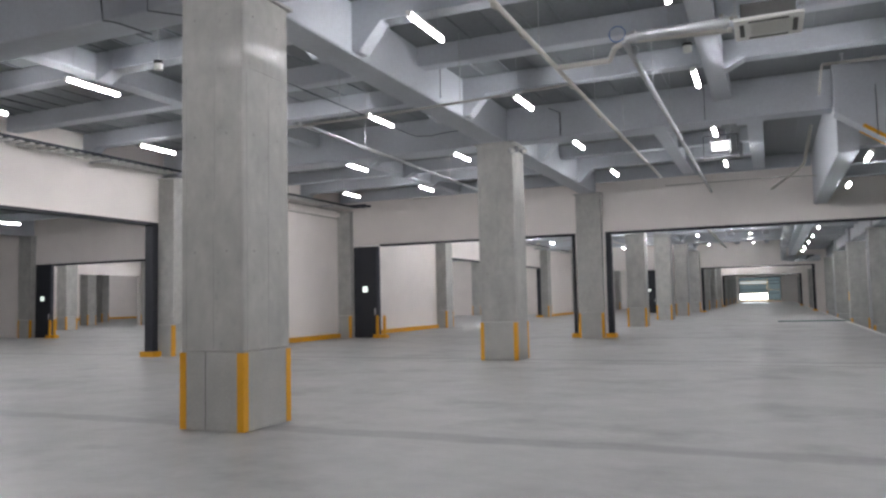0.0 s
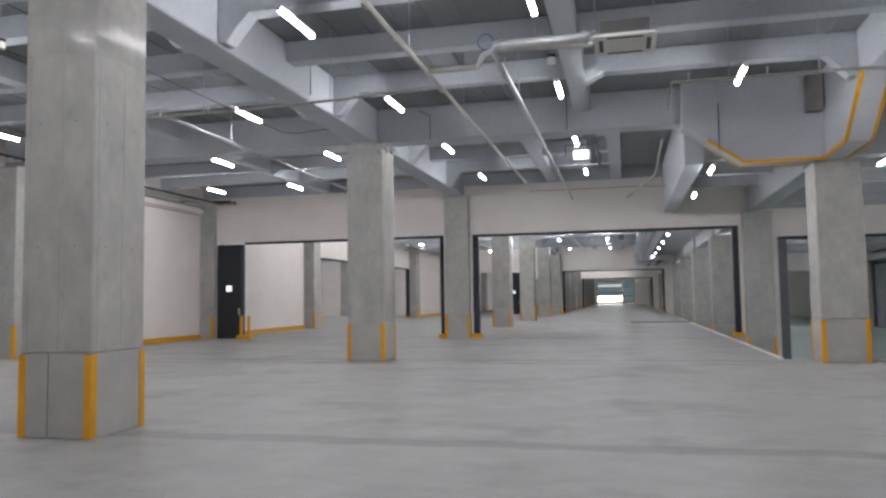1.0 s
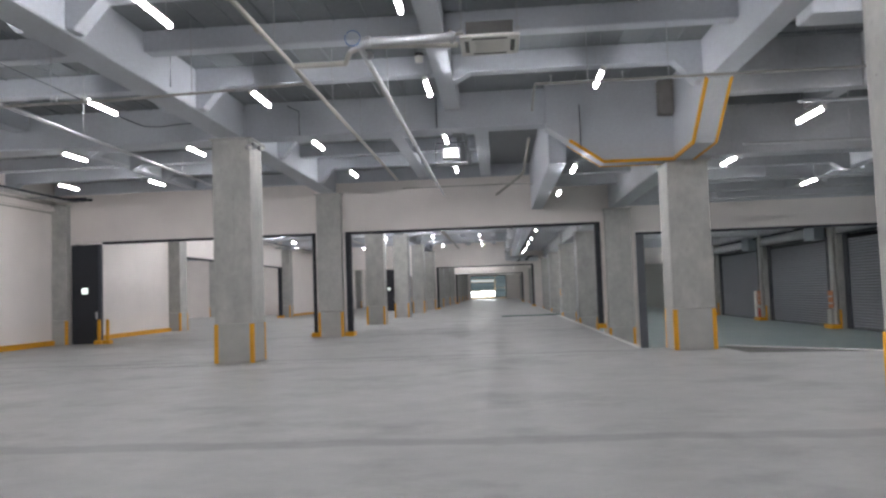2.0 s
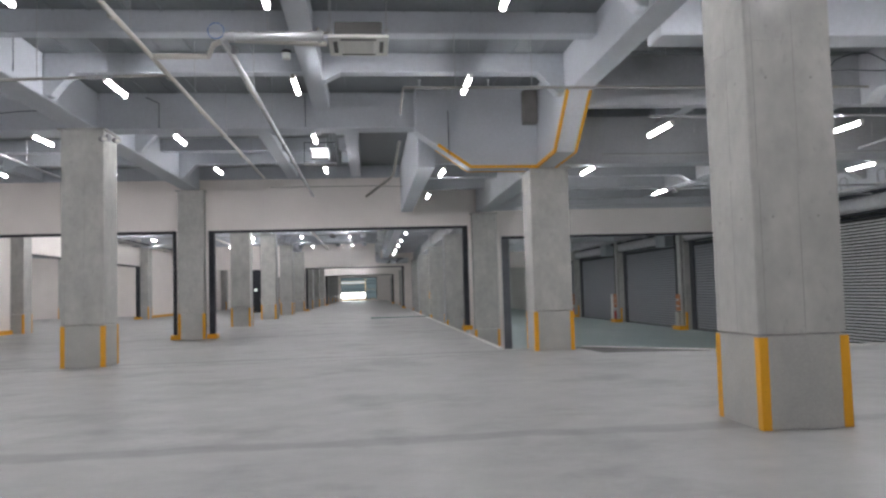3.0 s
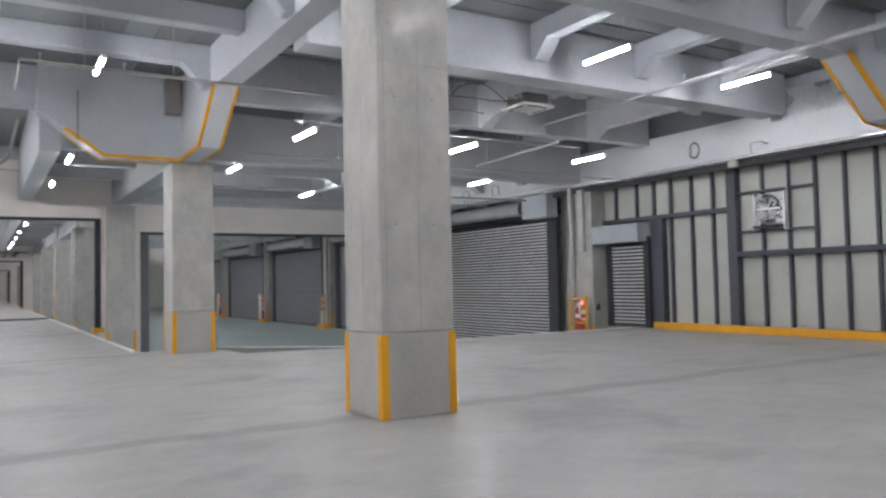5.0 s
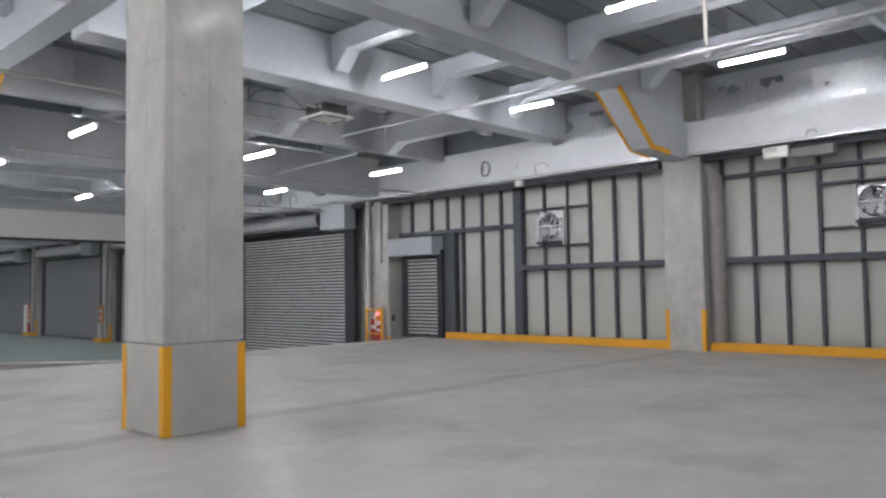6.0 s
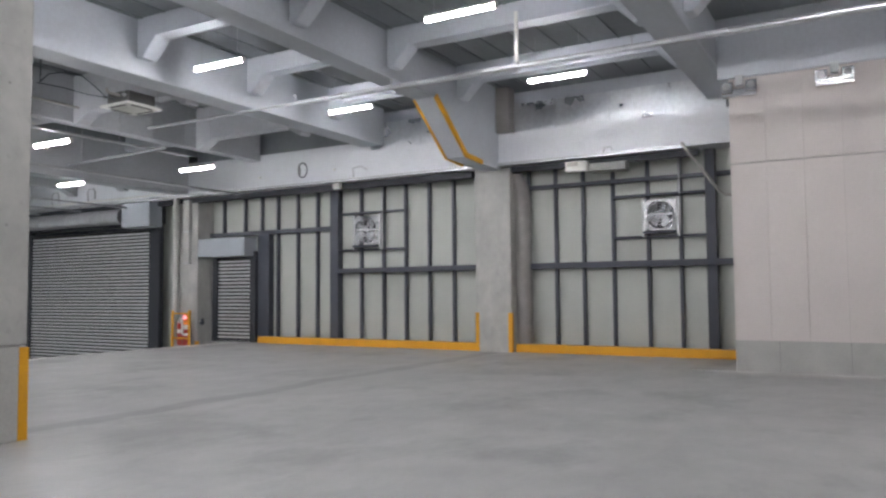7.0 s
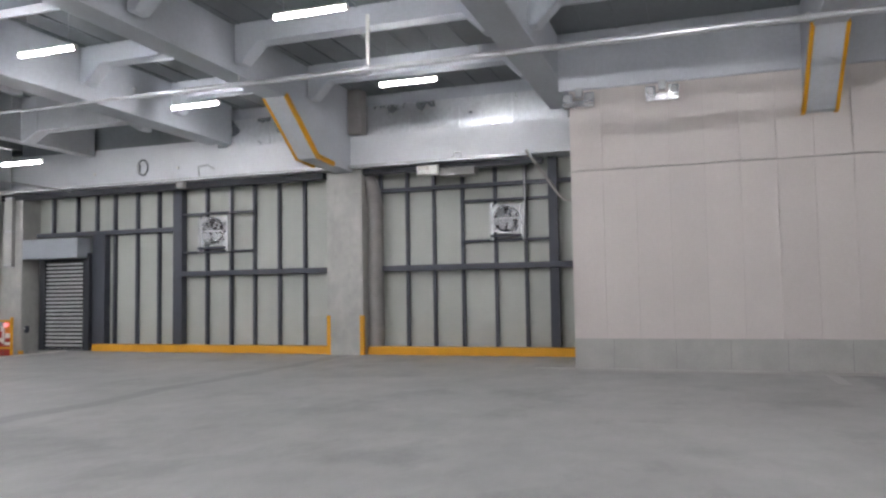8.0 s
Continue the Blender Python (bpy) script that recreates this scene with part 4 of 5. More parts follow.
def cassette(x, y, z, top, label, half=0.48):
    """A square ceiling cassette: panel with grille and four slots, body and four rods."""
    ob = thing("air_cassette", label, "air conditioner", "ceiling cassettes", at=(x, y, z))
    panel = part("panel", soft_box(bmesh.new(), -half, half, -half, half, 0, 0.05, 0.012), WHITE, ob)
    for k in range(9):
        part("grille_slat", box(bmesh.new(), -0.24, 0.24, -0.24 + 0.058 * k, -0.205 + 0.058 * k, -0.008, -0.001), WHITE, panel)
    for a in range(4):
        b2 = box(bmesh.new(), -half * 0.58, half * 0.58, half * 0.7, half * 0.84, -0.006, 0.0)
        bmesh.ops.rotate(b2, cent=(0, 0, 0), matrix=Matrix.Rotation(a * math.pi / 2, 3, "Z"), verts=b2.verts)
        part("slot", b2, JOINT, panel, "dark air slot")
    part("body", soft_box(bmesh.new(), 0.1 - half, half - 0.1, 0.1 - half, half - 0.1, 0.05, 0.29, 0.01, 1), JOINT, ob, "dark insulated casing")
    for sx in (0.02 - half, half - 0.02):
        for sy in (-0.3, 0.3):
            part("rod", tube(bmesh.new(), [(sx, sy, 0.1), (sx, sy, top - z)], 0.007, 6), GALV, ob)
            part("lug", soft_box(bmesh.new(), sx - 0.05, sx + 0.03, sy - 0.03, sy + 0.03, 0.16, 0.2, 0.005, 1), GALV, ob)
    part("drain", tube(bmesh.new(), [(0.06 - half, -0.1, 0.2), (-0.62, -0.1, 0.2), (-0.66, -0.1, 0.28)], 0.03, 8), PIPEPAINT, ob)
    return ob


cassette(-0.1, 12.35, 5.58, DECKZ, "white ceiling cassette air unit with slotted panel")
cassette(10.3, 12.92, 5.26, DECKZ, "grey-white ceiling cassette air unit over the truck side", 0.42)

# bright floodlight and small heads
flood = thing("flood_light", "lit square floodlight in a wire cage", "lamp", at=(-1.29, 21.0, 5.45))
part("case", soft_box(bmesh.new(), -0.25, 0.25, 0.0, 0.14, -0.16, 0.16, 0.015, 1), GALV, flood)
part("lens", soft_box(bmesh.new(), -0.18, 0.18, -0.015, 0.0, -0.1, 0.1, 0.005, 1), glow("floodlight_lens", (1.0, 0.98, 1.0), 2.6), flood, "glowing lens")
for z in (-0.27, 0.27):
    part("cage_bar", tube(bmesh.new(), [(-0.42, -0.1, z), (0.42, -0.1, z)], 0.012, 6), FRAME, flood)
for x in (-0.42, 0.42):
    part("cage_bar", tube(bmesh.new(), [(x, -0.1, -0.27), (x, -0.1, 0.27), (x, 0.1, 0.27)], 0.012, 6), FRAME, flood)
part("tray", soft_box(bmesh.new(), -0.45, 0.45, -0.15, 0.2, -0.32, -0.28, 0.008, 1), GALV, flood)
for x in (-0.25, 0.25):
    part("rod", tube(bmesh.new(), [(x, 0.08, 0.2), (x, 0.08, DECKZ - 5.45)], 0.01, 6), GALV, flood)


def detector(x, y, z, top):
    ob = thing("smoke_detector", "small white and black detector hung on a rod", "detector", at=(x, y, z))
    part("base", disc(bmesh.new(), (0, 0, 0.06), 0.075, 0.05), BLACK, ob)
    part("dome", tube(bmesh.new(), [(0, 0, 0.04), (0, 0, -0.02), (0, 0, -0.06)], 0.07, 14), WHITE, ob, smooth=True)
    part("rod", tube(bmesh.new(), [(0, 0, 0.08), (0, 0, top - z)], 0.006, 6), GALV, ob)
    return ob


detector(-9.1, 9.25, 5.42, DECKZ)
detector(-1.31, 12.73, 5.56, SECOND - 0.02)


def spot(x, y, z, turn, label):
    """Two small lamp heads on a bracket."""
    ob = thing("spot_light", label, "lamp", at=(x, y, z), turn=turn)
    part("bracket", soft_box(bmesh.new(), -0.05, 0.05, -0.06, 0.06, -0.05, 0.12, 0.008, 1), GALV, ob)
    for sx in (-0.16, 0.16):
        part("head", tube(bmesh.new(), [(sx, 0.02, 0), (sx, -0.12, -0.03), (sx, -0.16, -0.04)], 0.075, 12), GALV, ob, smooth=True)
        part("lens", disc(bmesh.new(), (sx, -0.165, -0.041), 0.06, 0.01, "y", 12), WHITE, ob)
    return ob


spot(-6.16, 18.75, 5.42, 40, "pair of small steel spot heads on the column top")


def clamp_light(y):
    ob = thing("emergency_light", "twin bright steel lamp heads on a bracket", "lamp", "wall emergency lights", at=(14.9, y, 5.2))
    part("arm", soft_box(bmesh.new(), -0.06, 0.06, -0.07, 0.07, 0.05, 0.24, 0.01, 1), GALV, ob)
    part("plate", soft_box(bmesh.new(), -0.1, 0.04, -0.3, 0.3, -0.16, -0.02, 0.012), CHROME, ob)
    for sy in (-0.21, 0.21):
        head = part("head", soft_box(bmesh.new(), -0.14, 0.02, sy - 0.1, sy + 0.1, -0.1, 0.12, 0.02), CHROME, ob)
        part("lens", disc(bmesh.new(), (-0.145, sy, 0.02), 0.07, 0.012, "x", 14), GALV, head)
    return ob


clamp_light(0.41)
clamp_light(1.97)

# ---- outer wall fittings ----


def wall_fan(y, z, size, label, plate):
    """A square steel wall fan: frame, ring, hub, blades, guard and shelf."""
    ob = thing("wall_fan", label, "fan", "wall fans", at=(17.7, y, z))
    h = size / 2
    square = part("frame", soft_box(bmesh.new(), 0.0, 0.1, -h, h, -h, h, 0.01, 1), plate, ob)
    part("opening", disc(bmesh.new(), (-0.006, 0, 0), h * 0.86, 0.012, "x", 28), BLACK, square, "dark round opening")
    ring = bmesh.new()
    tube(ring, [(-0.02, h * 0.88 * math.cos(a), h * 0.88 * math.sin(a)) for a in [k * math.tau / 28 for k in range(29)]], 0.022, 6)
    part("ring", ring, CHROME, ob, smooth=True)
    part("hub", disc(bmesh.new(), (-0.04, 0, 0), 0.095, 0.06, "x", 16), DULLSTEEL, ob, "steel motor hub")
    for k in range(4):
        b2 = bmesh.new()
        prism(b2, [(0.08, -0.07), (h * 0.42, -0.2), (h * 0.74, -0.21), (h * 0.82, 0.1), (h * 0.5, 0.14), (0.09, 0.06)],
              lambda u, v, s: (-0.03 + 0.004 * s + v * 0.28, v, u))
        bmesh.ops.rotate(b2, cent=(0, 0, 0), matrix=Matrix.Rotation(k * math.tau / 4 + 0.5, 3, "X"), verts=b2.verts)
        part("blade", b2, DULLSTEEL, ob, "dull steel blade")
    for k in (0.3, 0.5, 0.7):
        part("guard_ring", tube(bmesh.new(), [(-0.085, h * k * math.cos(a), h * k * math.sin(a)) for a in [j * math.tau / 20 for j in range(21)]], 0.006, 5), GALV, ob, smooth=True)
    part("motor_strut", soft_box(bmesh.new(), -0.08, -0.05, -h * 0.86, h * 0.86, -0.025, 0.025, 0.006, 1), GALV, ob)
    part("shelf", soft_box(bmesh.new(), -0.12, 0.12, -h - 0.02, h + 0.02, -h - 0.09, -h - 0.03, 0.008, 1), FRAME, ob)
    for sy in (-h - 0.06, h + 0.02):
        part("side_rail", soft_box(bmesh.new(), -0.04, 0.12, sy - 0.03, sy + 0.03, -h - 0.16, h + 0.05, 0.006, 1), GALV, ob)
    part("wire_pipe", tube(bmesh.new(), [(0.06, -h - 0.09, -h), (0.06, -h - 0.09, h + 0.3), (0.06, -h - 0.09, 4.62 - z)], 0.022, 8), GALV, ob)
    return ob


wall_fan(12.36, 3.27, 0.8, "dull square steel wall fan between studs", DULLSTEEL)
wall_fan(4.16, 3.24, 0.7, "bright square steel wall fan with round guard", FANPLATE)


def exit_box(y, z, w, h, x, label):
    ob = thing("exit_light", label, "lamp", "exit light boxes", at=(x, y, z))
    part("case", soft_box(bmesh.new(), -0.06, 0.08, -w / 2, w / 2, -h / 2, h / 2, 0.015), WHITE, ob)
    part("top_plate", soft_box(bmesh.new(), -0.065, -0.055, -w * 0.1, w * 0.42, 0.0, h * 0.42, 0.002, 1), PIPEPAINT if w > 0.3 else WHITE, ob, "small beige plate")
    part("bracket", soft_box(bmesh.new(), 0.06, 0.5, -0.03, 0.03, h / 2 - 0.02, h / 2 + 0.03, 0.005, 1), GALV, ob)
    return ob


exit_box(13.02, 4.52, 0.24, 0.18, 17.2, "small white lamp box under the spandrel")
exit_box(5.88, 4.40, 0.52, 0.24, 17.0, "white exit lamp box with a yellow plate")
bm = soft_box(bmesh.new(), 17.08, 17.4, 4.75, 5.6, 4.26, 4.45, 0.01, 1)
solid("junction_box", bm, PLUG, "grey steel junction box behind the exit lamp", "box")

rail = thing("cable_rail", "thin steel cable rail under the spandrel", "cable tray")
part("rail", box(bmesh.new(), 17.06, 17.2, 3.5, 60, 4.60, 4.63), GALV, rail)
part("lip", box(bmesh.new(), 17.05, 17.07, 3.5, 60, 4.60, 4.67), GALV, rail)
part("cable", tube(bmesh.new(), [(17.13, 3.6, 4.66), (17.12, 20, 4.655), (17.13, 60, 4.66)], 0.025, 6), BLACK, rail)
part("angle", box(bmesh.new(), 17.3, 17.5, 8.8, 60, 4.42, 4.59), DARK, rail, "dark angle below the rail")
part("angle", box(bmesh.new(), 17.3, 17.5, 3.2, 7.7, 4.46, 4.59), DARK, rail, "dark angle below the rail")
pipe_run("brace_pipe", [(17.05, 3.5, 4.72), (17.05, 3.42, 4.58), (16.95, 2.72, 3.58), (16.9, 2.6, 3.5), (16.9, 2.2, 3.5)], 0.034, PIPEGREY, "steel conduit bending down into the cream wall", sides=10)
for y, z in ((14.24, 5.06),):
    ob = thing("cable_coil", "coil of dark cable hung on the spandrel", "cable", at=(17.16, y, z))
    for r in (0.22, 0.2):
        part("coil", tube(bmesh.new(), [(0.0, r * 0.8 * math.cos(a), r * math.sin(a)) for a in [k * math.tau / 18 for k in range(19)]], 0.011, 6), FRAME, ob, smooth=True)
    part("clip", soft_box(bmesh.new(), -0.03, 0.04, 0.10, 0.17, -0.09, 0.09, 0.006, 1), GALV, ob)
pipe_run("spandrel_hook", [(17.16, 12.4, 4.68), (17.1, 12.4, 4.95), (17.1, 12.1, 4.98), (17.1, 11.9, 4.86)], 0.02, GALV, "small bent steel conduit on the spandrel")
pipe_run("spandrel_hook", [(17.16, 5.3, 4.68), (17.12, 5.25, 4.8), (17.12, 5.1, 4.8), (17.12, 5.05, 4.7)], 0.018, GALV, "small bent steel conduit on the spandrel")
for y in (15.9, 13.1):
    ob = thing("beam_stud", "small white fixing on the spandrel", "fixing", at=(17.17, y, 4.98))
    part("head", disc(bmesh.new(), (0, 0, 0), 0.035, 0.05, "x", 10), WHITE, ob)

# silver air duct behind the spandrel, with seams
DUCT = material("spangled_duct_steel", (0.62, 0.64, 0.66), 0.31, metal=0.9, vary=0.08, scale=1.5, grain=9, grain_amount=0.08, bump=0.07)
solid("wall_head_panel", box(bmesh.new(), 17.75, 17.97, 2.2, 11.8, 6.22, 6.56), BEAM, "grey panel above the bright duct", "wall", kind="structure")
solid("wall_head_panel", box(bmesh.new(), 17.4, 17.6, 12.2, 18.8, 5.66, 6.56), DECK, "dark grey sheet panel above the spandrel", "wall", kind="structure")
duct = thing("air_duct", "bright galvanised rectangular duct over the spandrel", "duct")
for i in range(7):
    y = 2.6 + 1.3 * i
    part("duct_length", soft_box(bmesh.new(), 17.42, 17.9, y + 0.01, y + 1.29, 5.46, 6.18, 0.006, 1), DUCT, duct)
    part("flange", box(bmesh.new(), 17.41, 17.91, y - 0.008, y + 0.008, 5.44, 6.19), DUCT, duct)
WRAP = material("brown_grey_wrap", (0.24, 0.23, 0.22), 0.75, vary=0.12, scale=3, grain=25, bump=0.2)
solid("wrapped_block", soft_box(bmesh.new(), 17.0, 17.38, 7.6, 7.97, 5.42, 6.55, 0.03), WRAP, "brown-grey wrapped pipe casing beside the girder", "casing")
solid("wrapped_block", soft_box(bmesh.new(), 3.84, 4.2, 18.2, 18.48, 5.62, 6.45, 0.03), WRAP, "brown-grey wrapped pipe casing above the column", "casing")
pipe_run("down_pipe", [(17.74, 7.56, 0.0), (17.74, 7.56, 3.7), (17.72, 7.62, 4.1), (17.7, 7.8, 4.5)], 0.2, WRAP, "grey wrapped pipe shaft beside the wall column", sides=18)


# shutter drum casing
for y0, y1 in ((22.3, 28.2), (33.2, 39.9), (44.1, 51.0), (55.0, 62.0)):
    drum = thing("shutter_drum", "grey metal shutter drum over the roller shutter", "shutter drum")
    part("drum", tube(bmesh.new(), [(17.35, y0, 4.17), (17.35, y1, 4.17)], 0.27, 20), DRUM, drum, smooth=True)
    for k in range(5):
        yy = y0 + (y1 - y0) * k / 4
        part("band", tube(bmesh.new(), [(17.35, yy, 4.17), (17.35, yy + 0.05, 4.17)], 0.285, 20), DRUM, drum, smooth=True)
    part("angle", box(bmesh.new(), 17.05, 17.5, y0 - 0.3, y1, 3.84, 3.88), DARK, drum)
    part("motor_box", soft_box(bmesh.new(), 16.98, 17.5, y0 - 1.75, y0 - 0.35, 3.74, 4.56, 0.01, 1), BOXSTEEL, drum, "light grey motor box")
    # Dark sheet standing in for the shade of the hollow behind the drum.
    part("void_shade", box(bmesh.new(), 17.55, 17.6, y0 - 1.8, y1, 3.85, 4.6), DARK, drum)

# switch box on the column beside the small shutter
ob = thing("switch_box", "small dark switch box on the wall column", "switch", at=(17.5, 18.66, 0.62))
part("case", soft_box(bmesh.new(), -0.06, 0.06, -0.05, 0.05, -0.1, 0.1, 0.01, 1), FRAME, ob)
part("button", disc(bmesh.new(), (-0.065, 0, 0.03), 0.02, 0.015, "x", 10), WHITE, ob)

# fire points at the lane columns
EXT = material("white_fire_bottle", (0.72, 0.70, 0.66), 0.35, vary=0.03, scale=4, grain=30, bump=0.0)


def fire_point(y, label, lit=False):
    """A yellow pipe frame round a red hose box, bottles, a notice and a red lamp."""
    ob = thing("fire_point", label, "fire equipment", "fire points", at=(17.0, y, LOW))
    for sy in (-0.38, 0.38):
        part("frame_post", tube(bmesh.new(), [(0, sy, 0), (0, sy, 1.93)], 0.04, 12), YELLOW, ob, smooth=True)
        part("post_cap", disc(bmesh.new(), (0, sy, 1.94), 0.045, 0.04, "z", 12), YELLOW, ob)
    for z in (0.3, 1.08, 1.86):
        part("frame_rail", tube(bmesh.new(), [(0, -0.38, z), (0, 0.38, z)], 0.028, 10), YELLOW, ob, smooth=True)
    part("kerb", soft_box(bmesh.new(), -0.25, 0.3, -0.55, 0.55, 0, 0.2, 0.02), YELLOW, ob, "yellow floor kerb")
    box_part = part("hose_box", soft_box(bmesh.new(), 0.06, 0.2, -0.24, 0.24, 0.85, 1.16, 0.012, 1), RED, ob, "red hose box")
    part("door_line", box(bmesh.new(), 0.05, 0.06, -0.005, 0.005, 0.88, 1.13), JOINT, box_part)
    part("lamp", disc(bmesh.new(), (0.02, -0.15, 1.74), 0.065, 0.08, "x", 16), REDGLOW if lit else RED, ob, "red alarm lamp")
    part("lamp_plate", soft_box(bmesh.new(), 0.05, 0.09, -0.25, -0.05, 1.5, 1.86, 0.008, 1), ORANGE, ob, "orange alarm plate")
    part("notice", soft_box(bmesh.new(), 0.09, 0.1, 0.02, 0.26, 1.2, 1.7, 0.003, 1), WHITE, ob, "pale notice plate")
    for sy, h, mat in ((0.16, 1.56, RED), (-0.14, 1.5, EXT)):
        bottle = part("bottle", tube(bmesh.new(), [(0.1, sy, 1.16), (0.1, sy, h - 0.08), (0.1, sy, h)], 0.08, 14), mat, ob, "fire bottle", smooth=True)
        part("label", tube(bmesh.new(), [(0.1, sy, 1.24), (0.1, sy, 1.36)], 0.082, 14), WHITE if mat == RED else RED, bottle)
        part("valve", tube(bmesh.new(), [(0.1, sy, h), (0.1, sy, h + 0.08), (0.05, sy, h + 0.11)], 0.025, 8), BLACK, bottle)
    return ob


fire_point(19.05, "yellow-framed fire point with red lamp and bottles", True)


def column_board(y, cabinet):
    """An orange board on a lane column over a pale box, with a yellow kerb before it."""
    ob = thing("column_board", "orange warning board over a pale box at a lane column", "fire equipment", "lane column boards", at=(17.05, y, LOW))
    part("kerb", soft_box(bmesh.new(), -0.25, 0.25, -0.6, 0.45, 0, 0.22, 0.02), YELLOW, ob, "yellow floor kerb")
    board = part("board", soft_box(bmesh.new(), 0.0, 0.04, -0.2, 0.38, 1.05, 1.95, 0.008, 1), RUST, ob, "dull orange board")
    for z in (1.25, 1.6):
        part("band", box(bmesh.new(), -0.006, 0.0, -0.14, 0.32, z, z + 0.1), PLINTH, board)
    part("box", soft_box(bmesh.new(), -0.08, 0.14, -0.1, 0.36, 0.22, 1.0, 0.015, 1), PLINTH, ob, "pale grey box")
    if cabinet:
        part("cabinet", soft_box(bmesh.new(), -0.1, 0.12, 0.4, 0.7, 0.22, 1.95, 0.012, 1), WHITE, ob, "tall white cabinet")
        part("bottle", tube(bmesh.new(), [(-0.12, -0.28, 0.22), (-0.12, -0.28, 0.72), (-0.12, -0.28, 0.8)], 0.08, 12), RED, ob, "red fire bottle", smooth=True)
    return ob


for y, cabinet in ((ROWS[4], False), (ROWS[5], True), (ROWS[6], True)):
    column_board(y - 0.15, cabinet)
for y in (Y2 + 0.35, ROWS[4] - 0.3, ROWS[5] - 0.3, ROWS[6] - 0.3):
    pipe_run("down_pipe", [(17.2, y, LOW), (17.2, y, 4.6)], 0.1, PLINTH, "pale grey downpipe on a lane column", collars=[((17.2, y, z), "z") for z in (0.8, 2.4, 3.9)], sides=14)
trunk = thing("wall_trunking", "pale grey cable trunking on the lane column", "trunking")
part("cover", soft_box(bmesh.new(), 17.2, 17.325, 18.95, 19.22, 2.52, 4.5, 0.01, 1), PLINTH, trunk)
for z in (2.5, 3.5, 4.48):
    part("joint_band", soft_box(bmesh.new(), 17.19, 17.325, 18.94, 19.23, z - 0.03, z + 0.03, 0.006, 1), GALV, trunk, "steel joint band")
for y in (ROWS[4], ROWS[6]):
    pipe_run("down_pipe", [(BX - 0.55, y - 0.3, LOW), (BX - 0.55, y - 0.3, 4.5)], 0.05, GALV, "thin steel downpipe beside an aisle column", sides=10)
for y in (ROWS[5], ROWS[6], ROWS[8]):
    pipe_run("down_pipe", [(AX + 0.56, y - 0.2, 0), (AX + 0.56, y - 0.2, 5.6)], 0.045, GALV, "thin steel downpipe beside an aisle column", sides=10)
ob = thing("column_plate", "yellow marker plate on an aisle column", "sign", at=(BX - HALF - 0.02, ROWS[5], 1.3))
part("plate", soft_box(bmesh.new(), -0.01, 0.01, -0.2, 0.2, -0.25, 0.3, 0.005, 1), YELLOW, ob)

# thin cables and conduits on the beams
for pts in ([(-8.88, 7.89, 6.55), (-8.86, 7.89, 5.9), (-8.82, 7.89, 5.66), (-8.7, 8.0, 5.65), (-8.6, 8.6, 5.65)], [(-8.0, 7.89, 6.55), (-7.99, 7.89, 5.66), (-7.6, 8.3, 5.65), (-7.3, 8.7, 5.65)], [(-9.2, 9.0, 6.13), (-9.22, 13.1, 6.13), (-9.1, 17.4, 6.1), (-9.05, 18.2, 6.09), (-9.0, 18.7, 6.09), (-8.64, 18.85, 6.09), (-8.2, 18.72, 6.1), (-7.65, 18.65, 6.1)],
            [(-6.4, 13.7, 6.5), (-6.4, 14.4, 6.5), (-6.4, 14.4, 5.8)], [(-5.0, 18.82, 5.7), (-5.0, 18.82, 6.3), (-5.3, 18.82, 6.45)],
            [(-1.5, 18.82, 5.7), (-1.5, 18.82, 6.5)], [(2.0, 18.45, 4.9), (2.0, 18.45, 6.0)], [(9.0, 7.88, 6.5), (9.0, 7.88, 6.25), (9.7, 7.88, 6.2)]):
    pipe_run("conduit", pts, 0.011, FRAME, "thin dark conduit on a beam", "cable", sides=6)

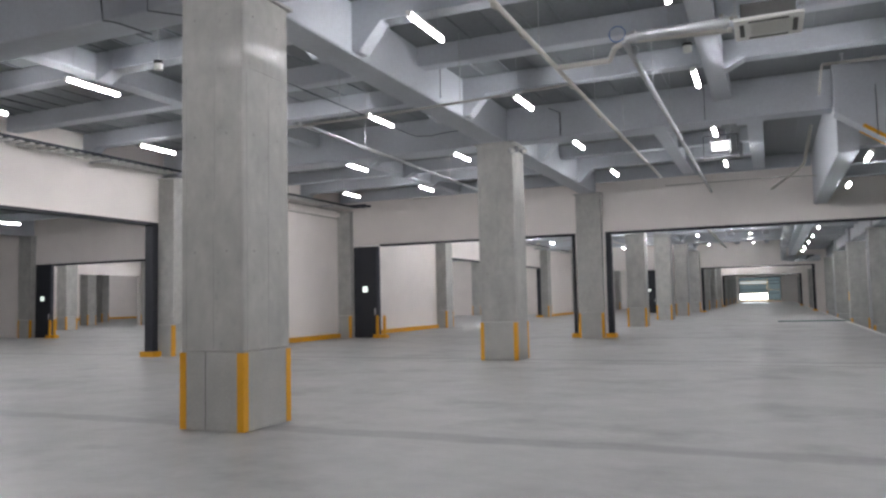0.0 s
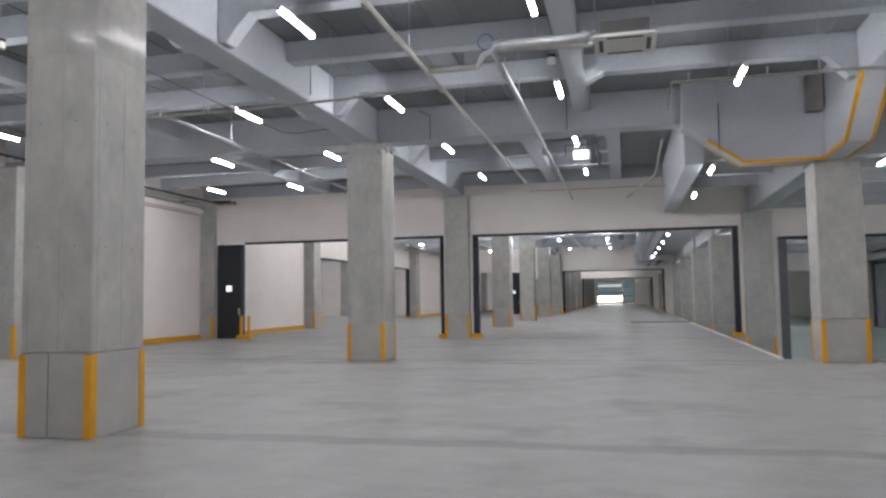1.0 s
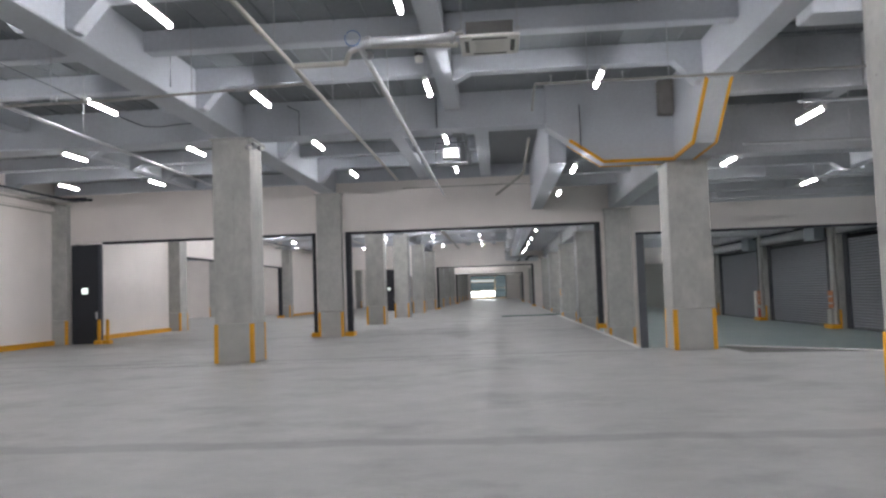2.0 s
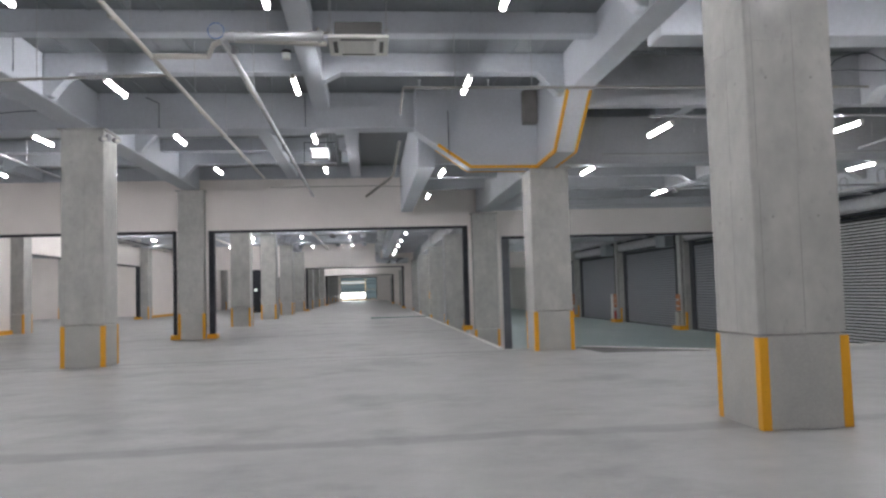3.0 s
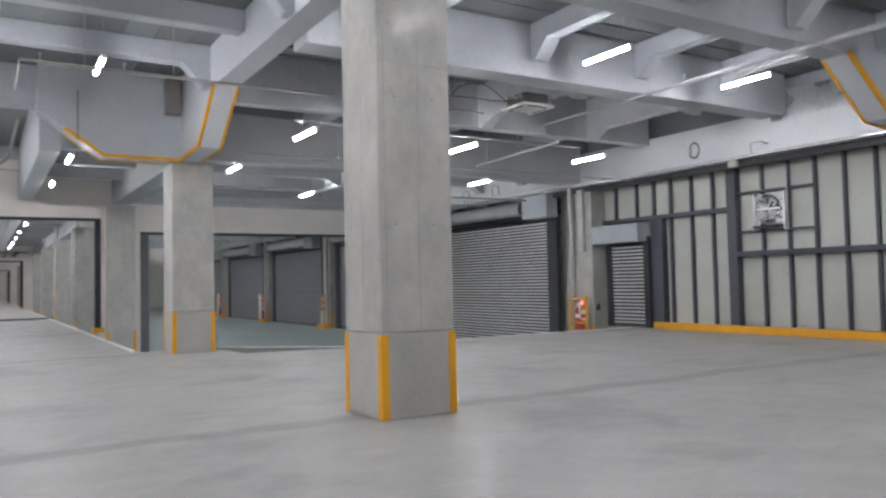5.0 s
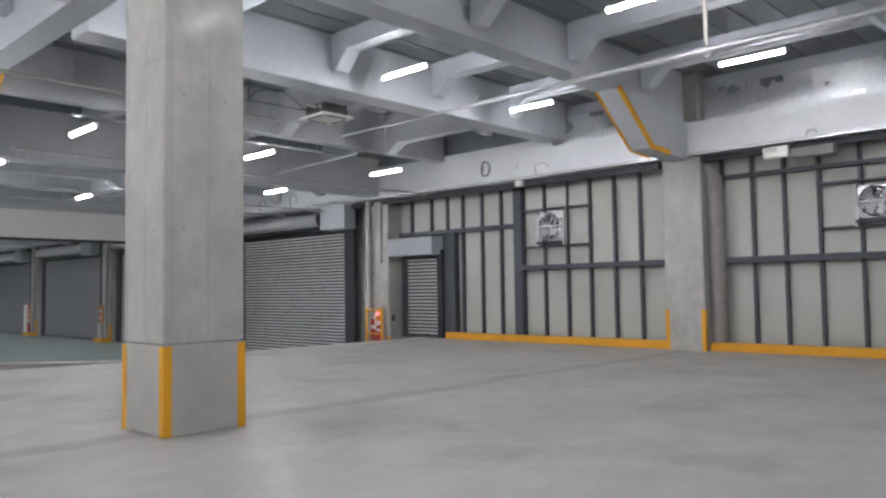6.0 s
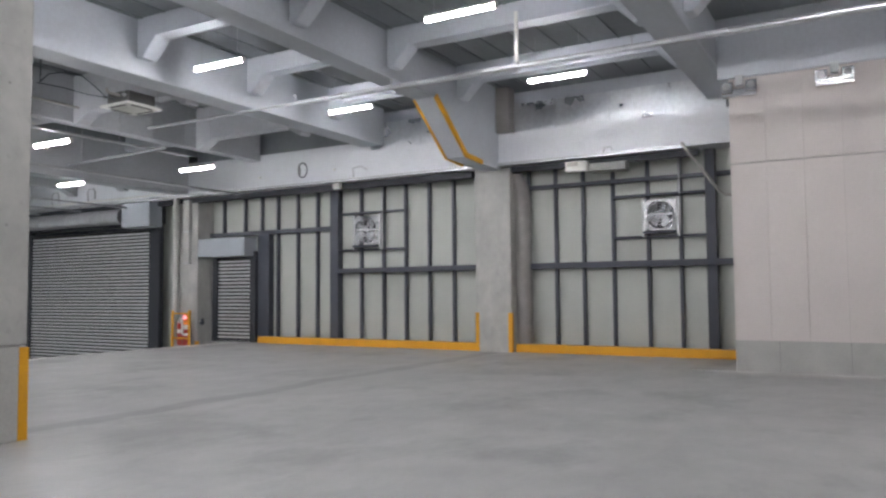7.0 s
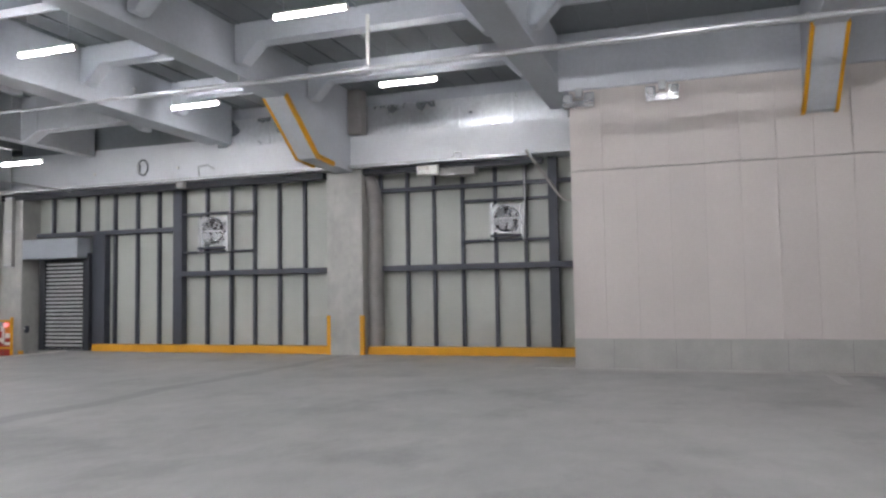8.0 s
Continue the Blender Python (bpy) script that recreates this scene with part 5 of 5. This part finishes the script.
# dark flexible hoses by the air unit over the truck side, bent conduits over the wide shutter
for pts in ([(8.34, 12.88, 5.36), (8.49, 12.88, 5.54), (8.8, 12.88, 5.65), (9.16, 12.88, 5.67), (9.42, 12.88, 5.54), (9.68, 12.9, 5.39), (9.92, 12.92, 5.38)],
            [(8.34, 12.98, 5.36), (8.85, 13.0, 5.39), (9.37, 12.98, 5.37), (9.92, 12.98, 5.41)], [(8.34, 12.88, 5.36), (8.34, 12.88, 6.56)]):
    pipe_run("flexible_hose", pts, 0.01, FRAME, "dark flexible hose beside the ceiling air unit", "hose", sides=7)
for y in (23.95, 26.0):
    pipe_run("bent_conduit", [(17.15, y, 4.62), (17.1, y, 5.1), (17.1, y - 0.08, 5.2), (17.1, y - 0.32, 5.22), (17.1, y - 0.42, 5.12), (17.1, y - 0.42, 4.85)], 0.024, GALV,
             "bent conduit over the roller shutter", "conduit", sides=7)

# services under the ceiling beyond the cross wall
pipe_run("round_duct", [(0.75, 31.0, 5.15), (0.75, 66.0, 5.15), (0.75, 66.6, 5.0), (0.75, 66.8, 4.4), (1.4, 67.0, 4.35), (3.4, 67.0, 4.35)], 0.24, DUCT, "long round silver duct along the aisle", "duct",
         hangers=[(0.75, y, 5.35) for y in (34, 42, 50, 58)], collars=[((0.75, y, 5.15), "y") for y in (36, 41, 46, 51, 56, 61)], sides=16)
for y, z in ((33.0, 5.35), (36.5, 5.3), (39.0, 5.4), (44.0, 5.35), (49.0, 5.35), (55.0, 5.3)):
    pipe_run("sprinkler_pipe", [(-16.5, y, z), (0.3, y, z)], 0.035, GALV, "thin steel sprinkler pipe beyond the cross wall", hangers=[(x, y, z) for x in (-14, -9, -3)])
for x in (-9.6, -3.3):
    pipe_run("wrapped_pipe", [(x, 30.3, 5.2), (x, 62.0, 5.2)], 0.06, PIPEPAINT, "long cream wrapped pipe beyond the cross wall", hangers=[(x, y, 5.2) for y in (34, 43, 52)])
for y in (33.5, 37.0, 45.0, 48.5):
    pipe_run("lane_pipe", [(5.2, y, 4.45), (16.9, y, 4.45)], 0.03, GALV, "thin steel sprinkler pipe over the far lane", hangers=[(7.5, y, 4.45), (13.0, y, 4.45)], top=LOWDECK)
